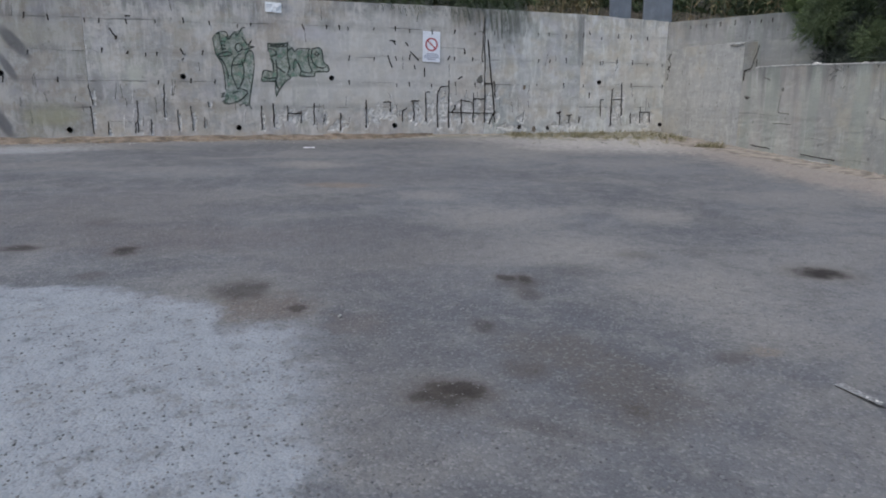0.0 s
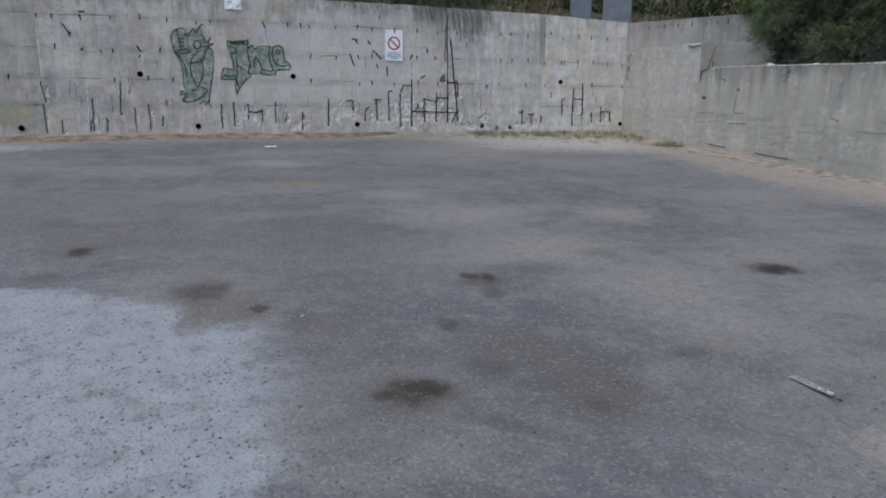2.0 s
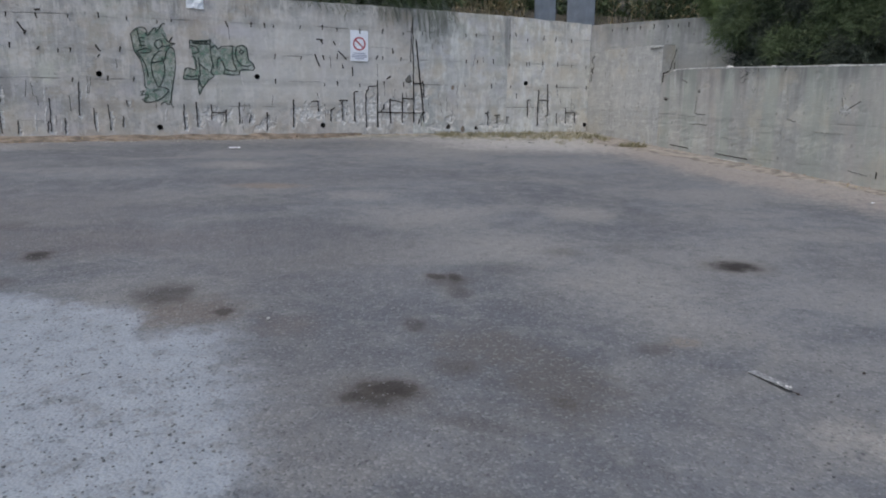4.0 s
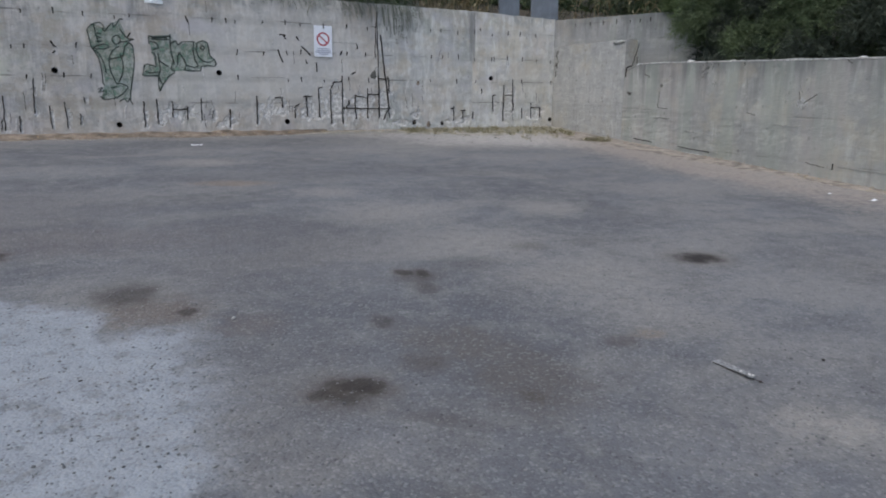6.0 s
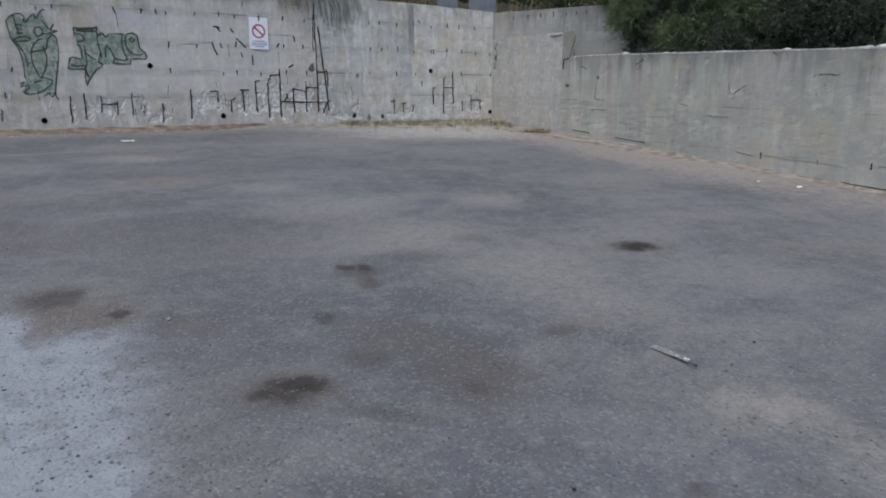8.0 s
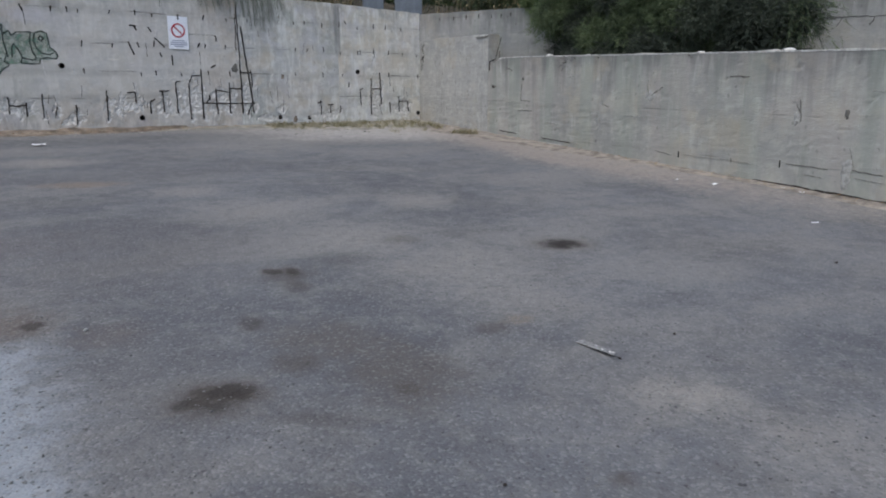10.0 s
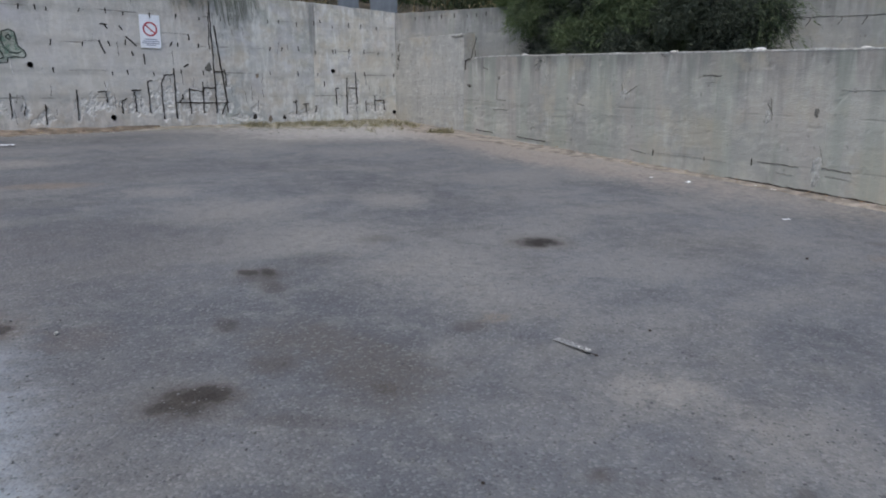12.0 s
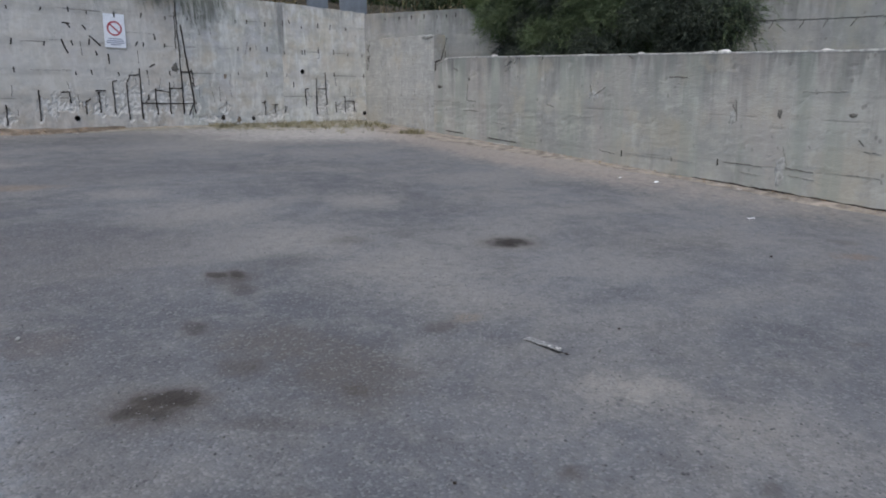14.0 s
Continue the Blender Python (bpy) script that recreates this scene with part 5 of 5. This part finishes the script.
for k, (u0, z0, u1, z1) in enumerate(((3.66, 0.145, 4.3, 0.105), (4.85, 0.085, 5.42, 0.055))):
    ledge = part("mortar_ledge", bar_mesh("mortar_ledge", math.hypot(u1 - u0, z1 - z0), 0.028, 0.03, M_PATCH, 410 + k, 12, 0.006), M_PATCH, wall_low, "pale broken mortar ledge at the wall foot")
    ledge.matrix_basis = along_low(u0, z0, u1, z1)
# crumbly pale lip along the low wall's top
lip_v, lip_f = [], []
for i in range(250):
    u = 3.35 + i * 0.05
    h = 0.004 + 0.035 * max(0, noise.noise((u * 1.7, 0, 3)) - 0.12) + 0.01 * max(0, noise.noise((u * 8, 0, 1)))
    for out, dz in ((0.006, -0.03), (0.008, h), (-0.3, h), (-0.34, -0.03)):
        p = CORNER + LOW_DIR * u - LOW_BACK.normalized() * out
        lip_v.append((p.x, p.y, low_top(u) + dz * (1 if dz > 0 else 0.7)))
for i in range(249):
    for j in range(3):
        a = i * 4 + j
        lip_f.append((a, a + 1, a + 5, a + 4))
part("mortar_lip", mesh_from("mortar_lip", lip_v, lip_f, M_PATCH, True), M_PATCH, wall_low, "crumbly pale mortar edge")

# pale lumps of mortar left on the top
for k, (u, r) in enumerate(((3.3, 0.07), (4.8, 0.06), (8.42, 0.05), (9.9, 0.075), (9.7, 0.05), (5.9, 0.035), (11.4, 0.05), (7.1, 0.03))):
    bm = bmesh.new()
    bmesh.ops.create_icosphere(bm, subdivisions=2, radius=r)
    for v in bm.verts:
        v.co *= 1 + 0.4 * noise.noise(v.co * 22 + Vector((k, 0, 0)))
        v.co.x *= 1.6
        v.co.z *= 0.42
    lump = part("mortar_lump", bm, M_SPALL, wall_low, "pale lump of old mortar on the wall top")
    lump.matrix_basis = on_low(u, low_top(u) + r * 0.2, -0.08 - 0.5 * r)

# bent tie wires on the upper wall
u = 8.5
k = 0
while u < 13.5:
    ob = part("tie_wire", bar_mesh("tie_wire", 0.16, 0.012, 0.012, M_RUST, 500 + k, 4, 0.01), M_RUST, wall_upper)
    ob.matrix_basis = on_upper(u, 2.32) @ Matrix.Rotation(radians(28), 4, "Y")
    run = part("tie_wire", bar_mesh("tie_wire", 0.54, 0.009, 0.008, M_RUST, 520 + k, 5, 0.005), M_RUST, wall_upper)
    run.matrix_basis = on_upper(u - 0.02, 2.475 + 0.004 * (k % 3)) @ Matrix.Rotation(radians(89), 4, "Y")
    u += 0.4 + 0.07 * (k % 3)
    k += 1
for k, u in enumerate((0.6, 1.0, 1.35, 1.7, 2.05, 2.3, 2.55)):
    part("tie_mark", tie_meshes[k % 4], M_RUST, wall_upper).matrix_basis = on_upper(u, 2.84)


# ---------- plants ----------
def frond_cloud(name, parent, material, count, place, size, seed, thin=0.045, twigs=6):
    """Many small feathery sprays: thin blades to both sides of a twig."""
    rnd = random.Random(seed)
    verts, faces = [], []
    for _ in range(count):
        p, d = place(rnd)
        length = size * rnd.uniform(0.6, 1.4)
        side = d.cross(Vector((rnd.uniform(-1, 1), rnd.uniform(-1, 1), rnd.uniform(-1, 1)))).normalized()
        for k in range(twigs):
            q = p + d * (length * k / twigs) + Vector((0, 0, -0.25 * length * (k / twigs) ** 2))
            way = (d + side * (0.8 if k % 2 else -0.8) + Vector((0, 0, rnd.uniform(-0.5, 0.1)))).normalized()
            wide = way.cross(Vector((rnd.uniform(-1, 1), rnd.uniform(-1, 1), rnd.uniform(-1, 1)))).normalized() * length * thin
            tip = q + way * length * rnd.uniform(0.4, 0.75)
            i = len(verts)
            verts += [q - wide, q + wide, tip]
            faces.append((i, i + 1, i + 2))
    return tagged(part(name, mesh_from(name, verts, faces, material), material, parent), kind="stuff")


def in_crown(center, radii, low=-1.0, hollow=0.3):
    """Places near the skin of an uneven crown, pointing out and down."""
    def place(rnd):
        while True:
            v = Vector((rnd.gauss(0, 1), rnd.gauss(0, 1), rnd.gauss(0, 1))).normalized()
            if v.z < low:
                continue
            bump = 1 + 0.28 * noise.noise(v * 2.3 + Vector(center)) + 0.22 * noise.noise(v * 6 + Vector(center))
            r = (rnd.random() ** hollow) * bump
            p = Vector(center) + Vector((v.x * radii[0], v.y * radii[1], v.z * radii[2])) * r
            d = (v + Vector((0, 0, -0.5)) + Vector((rnd.gauss(0, 0.4), rnd.gauss(0, 0.4), rnd.gauss(0, 0.3)))).normalized()
            return p, d
    return place


def limb_mesh(name, path, r0, r1, sides=8):
    verts, faces = [], []
    for i, p in enumerate(path):
        r = r0 + (r1 - r0) * i / (len(path) - 1)
        for k in range(sides):
            a = 2 * math.pi * k / sides
            verts.append((p[0] + math.cos(a) * r, p[1] + math.sin(a) * r, p[2]))
    for i in range(len(path) - 1):
        for k in range(sides):
            a, b = i * sides + k, i * sides + (k + 1) % sides
            faces.append((a, b, b + sides, a + sides))
    return mesh_from(name, verts, faces, M_BARK, True)


tree = thing("tree", "dark green feathery tree growing behind the low wall", "tree", at=(12.4, 8.2, 1.2))
part("trunk", limb_mesh("trunk", [(0, 0, -0.2), (0.05, 0.1, 0.6), (0.0, 0.3, 1.4), (-0.1, 0.3, 2.4)], 0.16, 0.07), M_BARK, tree, "rough brown trunk")
rnd = random.Random(8)
for k in range(9):
    a = k * 2.4
    path = [(0, 0.1 + 0.02 * k, 0.3 + 0.15 * k)]
    for s in (0.35, 0.7, 1.0):
        path.append((math.cos(a) * 1.3 * s + rnd.uniform(-0.1, 0.1), math.sin(a) * 2.0 * s + rnd.uniform(-0.1, 0.1), path[0][2] + s * rnd.uniform(0.4, 1.1)))
    part("limb", limb_mesh("limb", path, 0.06, 0.015, 6), M_BARK, tree)
frond_cloud("crown", tree, M_TREE, 9000, in_crown((0.2, 0.2, 1.9), (1.35, 2.4, 2.0)), 0.2, 3, 0.03, 8)


def in_clump(center, r):
    """Places in one loose clump of sprays: denser in the middle, drooping at its rim."""
    def place(rnd):
        v = Vector((rnd.gauss(0, 1), rnd.gauss(0, 1), rnd.gauss(0, 0.75)))
        v = v.normalized() * (r * rnd.random() ** 0.45 * (1 + 0.5 * noise.noise(v * 1.7 + Vector(center) * 3)))
        d = (v.normalized() * 0.8 + Vector((rnd.gauss(0, 0.45), rnd.gauss(0, 0.45), rnd.gauss(0.1, 0.45)))).normalized()
        return Vector(center) + v, d
    return place


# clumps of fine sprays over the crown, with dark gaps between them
# darker copy of the tree green: shade put into the leaf colour
M_SHADE = leafy("foliage painted shaded", (0.034, 0.042, 0.036), (0.066, 0.08, 0.058), (0.13, 0.142, 0.105))
rnd = random.Random(31)
for k in range(46):
    f = (k + 0.5) / 46
    y = -2.3 + 5.5 * ((k * 0.618) % 1)
    z = 0.35 + 3.1 * f + rnd.uniform(-0.15, 0.15)
    side = math.sqrt(max(0.05, 1 - ((y - 0.3) / 3.0) ** 2))
    x = -1.35 * side * (1 - 0.25 * max(0.0, (z - 1.6) / 2)) + rnd.uniform(-0.15, 0.25)
    if y > 2.0 and z < 1.3 or y < -1.6 and z > 2.2:
        continue
    r = rnd.uniform(0.3, 0.52)
    # lit copy high on one side, shaded copy low down and opposite
    m = M_TREE_LIT if y > 1.9 and z > 1.3 else M_SHADE if z < 0.9 or y < -1.3 or rnd.random() < 0.25 else M_TREE
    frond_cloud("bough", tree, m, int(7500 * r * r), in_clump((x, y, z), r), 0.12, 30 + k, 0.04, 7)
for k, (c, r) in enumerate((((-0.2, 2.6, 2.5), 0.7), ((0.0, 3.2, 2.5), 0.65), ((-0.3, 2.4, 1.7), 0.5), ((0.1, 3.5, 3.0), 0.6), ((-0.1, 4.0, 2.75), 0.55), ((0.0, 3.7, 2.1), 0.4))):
    frond_cloud("bough", tree, M_TREE_LIT, 3200, in_clump(c, r), 0.13, 90 + k, 0.04, 7)
# low clumps in the shaded copy darken the crown's underside
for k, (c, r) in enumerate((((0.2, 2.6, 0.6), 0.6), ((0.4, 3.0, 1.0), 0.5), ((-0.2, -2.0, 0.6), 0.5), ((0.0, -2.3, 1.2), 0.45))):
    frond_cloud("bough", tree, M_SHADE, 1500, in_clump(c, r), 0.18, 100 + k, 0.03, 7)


# sparse bare twigs at the crown's thin side
rnd = random.Random(21)
for k in range(16):
    path = [(rnd.uniform(-0.6, 0.2), -2.0 - 0.3 * rnd.random(), rnd.uniform(0.4, 1.9))]
    for s in range(3):
        p = path[-1]
        path.append((p[0] + rnd.uniform(-0.12, 0.12), p[1] - rnd.uniform(0.12, 0.3), p[2] + rnd.uniform(-0.1, 0.22)))
    part("twig", limb_mesh("twig", path, 0.012, 0.004, 4), M_BARK, tree)
frond_cloud("thin_spray", tree, M_TREE, 700, in_crown((-0.3, -2.6, 1.4), (0.6, 0.7, 1.2), hollow=0.6), 0.16, 44, 0.028, 7)


def hanging(x0, x1, lengths, count, seed):
    """Thin shoots that hang over the wall's edge, in its own frame at (x0, 14.7, 3.2)."""
    rnd = random.Random(seed)
    verts, faces = [], []
    for _ in range(count):
        x = rnd.uniform(0, x1 - x0)
        p = Vector((x, rnd.uniform(-0.02, 0.25), rnd.uniform(-0.03, 0.25)))
        length = rnd.uniform(*lengths) * (0.4 + 0.6 * math.sin(math.pi * min(1, max(0.05, x / (x1 - x0)))))
        d = Vector((0.22 + rnd.gauss(0, 0.12), -0.12 - 0.2 * rnd.random(), -0.3))
        n = max(3, int(length / 0.035))
        for k in range(n):
            d = (d + Vector((0, 0.03, -0.13))).normalized()
            p = p + d * (length / n)
            if p.y > -0.02 and p.z < 0:
                p.y = -0.02 - rnd.random() * 0.06
            for s in (-1, 1):
                tip = p + (d + Vector((s * rnd.uniform(0.2, 0.6), rnd.uniform(-0.4, 0.2), 0))).normalized() * 0.07
                i = len(verts)
                verts += [p + Vector((0.0035, 0, 0)), p - Vector((0.0035, 0, 0)), tip]
                faces.append((i, i + 1, i + 2))
    return mesh_from("hanging_foliage", verts, faces, M_HANG)


def shrub(x0, x1, label, crown_count, shoots):
    mid = (x0 + x1) / 2
    ob = thing("shrub", label, "shrub", "shrubs above the wall", at=(mid, 15.45, 2.9))
    part("stem", limb_mesh("stem", [(0, 0, -0.1), (0.1, 0, 0.4), (0.0, 0.1, 1.0)], 0.06, 0.02, 6), M_BARK, ob)
    frond_cloud("crown", ob, M_TREE, crown_count, in_crown((0, 0.1, 0.95), ((x1 - x0) * 0.55, 0.8, 0.85)), 0.24, int(mid * 10))
    for a, b, lengths, count, seed in shoots:
        shoots_ob = tagged(part("hanging_foliage", hanging(a, b, lengths, count, seed), M_TREE, ob), kind="stuff")
        shoots_ob.location = (a - mid, 14.72 - 15.45, 3.17 - 2.9)


shrub(4.9, 7.2, "feathery green shrub hanging over the wall's edge", 2600, ((5.0, 6.0, (0.15, 0.45), 60, 1), (5.9, 7.1, (0.35, 0.85), 62, 2)))
shrub(3.2, 5.0, "low feathery shrub at the wall's edge", 1600, ((3.3, 5.0, (0.1, 0.32), 80, 3),))


def reed_bed(name, label, count, x0, x1, y0, y1, dry, seed):
    """Upright canes with long drooping leaves, too many to count."""
    rnd = random.Random(seed)
    verts, faces = [], []
    for _ in range(count):
        x, y = rnd.uniform(x0, x1), rnd.uniform(y0, y1)
        p = Vector((x, y, 2.75 + 0.28 * max(0, y - 15.1) * (1 if y > 16.5 else 0.2)))
        h = rnd.uniform(1.0, 2.6)
        lean = Vector((rnd.gauss(0, 0.12), rnd.gauss(-0.08, 0.1), 1)).normalized()
        s = Vector((0.009, 0.004, 0))
        i = len(verts)
        verts += [p - s, p + s, p + lean * h]
        faces.append((i, i + 1, i + 2))
        for k in range(9):
            q = p + lean * h * rnd.uniform(0.05, 0.95)
            a = rnd.uniform(0, 6.28)
            d = Vector((math.cos(a), math.sin(a), rnd.uniform(0.2, 1.2))).normalized()
            length = rnd.uniform(0.25, 0.6)
            w = d.cross(Vector((0, 0, 1))).normalized() * 0.013
            mid, tip = q + d * length * 0.55, q + d * length + Vector((0, 0, -0.35 * length))
            i = len(verts)
            verts += [q - w * 0.5, q + w * 0.5, mid + w, mid - w, tip]
            faces += [(i, i + 1, i + 2, i + 3), (i + 3, i + 2, i + 4)]
    tagged(new(name, mesh_from(name, verts, faces, dry)), label, "reeds", kind="stuff")


reed_bed("reeds", "tall green reeds growing above the walls", 900, -14, 22, 15.6, 19.5, M_REED, 4)
reed_bed("dry_reeds", "dry straw-coloured reeds above the wall", 70, 7.5, 9.3, 15.3, 16.2, M_STRAW, 6)
reed_bed("dry_reed_stalks", "sparse dry reed stalks behind the corner", 22, 11.2, 15.5, 15.3, 16.4, M_STRAW, 7)
hedge = thing("bushes", "dark dense bushes on the bank behind the reeds", "bushes", kind="stuff", at=(4, 19, 3.6))
for k in range(10):
    frond_cloud("foliage", hedge, M_TREE, 1300, in_crown((-15 + 3.4 * k, 0.6 * (k % 3), 0.7), (2.3, 1.2, 1.9), hollow=0.2), 0.42, 70 + k, 0.09, 5)

# grey sheet panels leaning behind the corner
M_SHEET = plain("grey galvanised sheet", (0.2, 0.215, 0.24), 0.55, 0.5, 0.3, 0.15, 4, 0.05)
for x, w, turn, z, label in ((9.92, 0.62, 4, 3.08, "grey sheet panel standing upright behind the wall"), (10.98, 0.78, -6, 3.14, "wider grey sheet panel leaning behind the wall corner")):
    panel = thing("sheet_panel", label, "panel", "grey sheet panels", at=(x, 15.3, z - 0.3))
    panel.rotation_euler = (radians(-4), radians(1.5), radians(turn))
    bm = bmesh.new()
    n = 12
    cols = []
    for i in range(n + 1):
        dx = w * (i / n - 0.5)
        dy = 0.005 if i % 3 == 0 else 0.0
        cols.append([bm.verts.new((dx, dy + s, zz)) for s, zz in ((0, 0), (0, 1.2), (0.006, 1.2), (0.006, 0))])
    for i in range(n):
        for j in range(4):
            bm.faces.new((cols[i][j], cols[i + 1][j], cols[i + 1][(j + 1) % 4], cols[i][(j + 1) % 4]))
    bm.faces.new(cols[0])
    bm.faces.new(cols[n][::-1])
    bmesh.ops.recalc_face_normals(bm, faces=bm.faces)
    part("sheet", bm, M_SHEET, panel)
    for s in (-1, 1):
        post = part("post", brick_bm(0.035, 0.035, 1.6, 0.004), M_SHEET, panel, "thin grey post")
        post.location = (s * (w / 2 - 0.02), 0.04, 0.55)
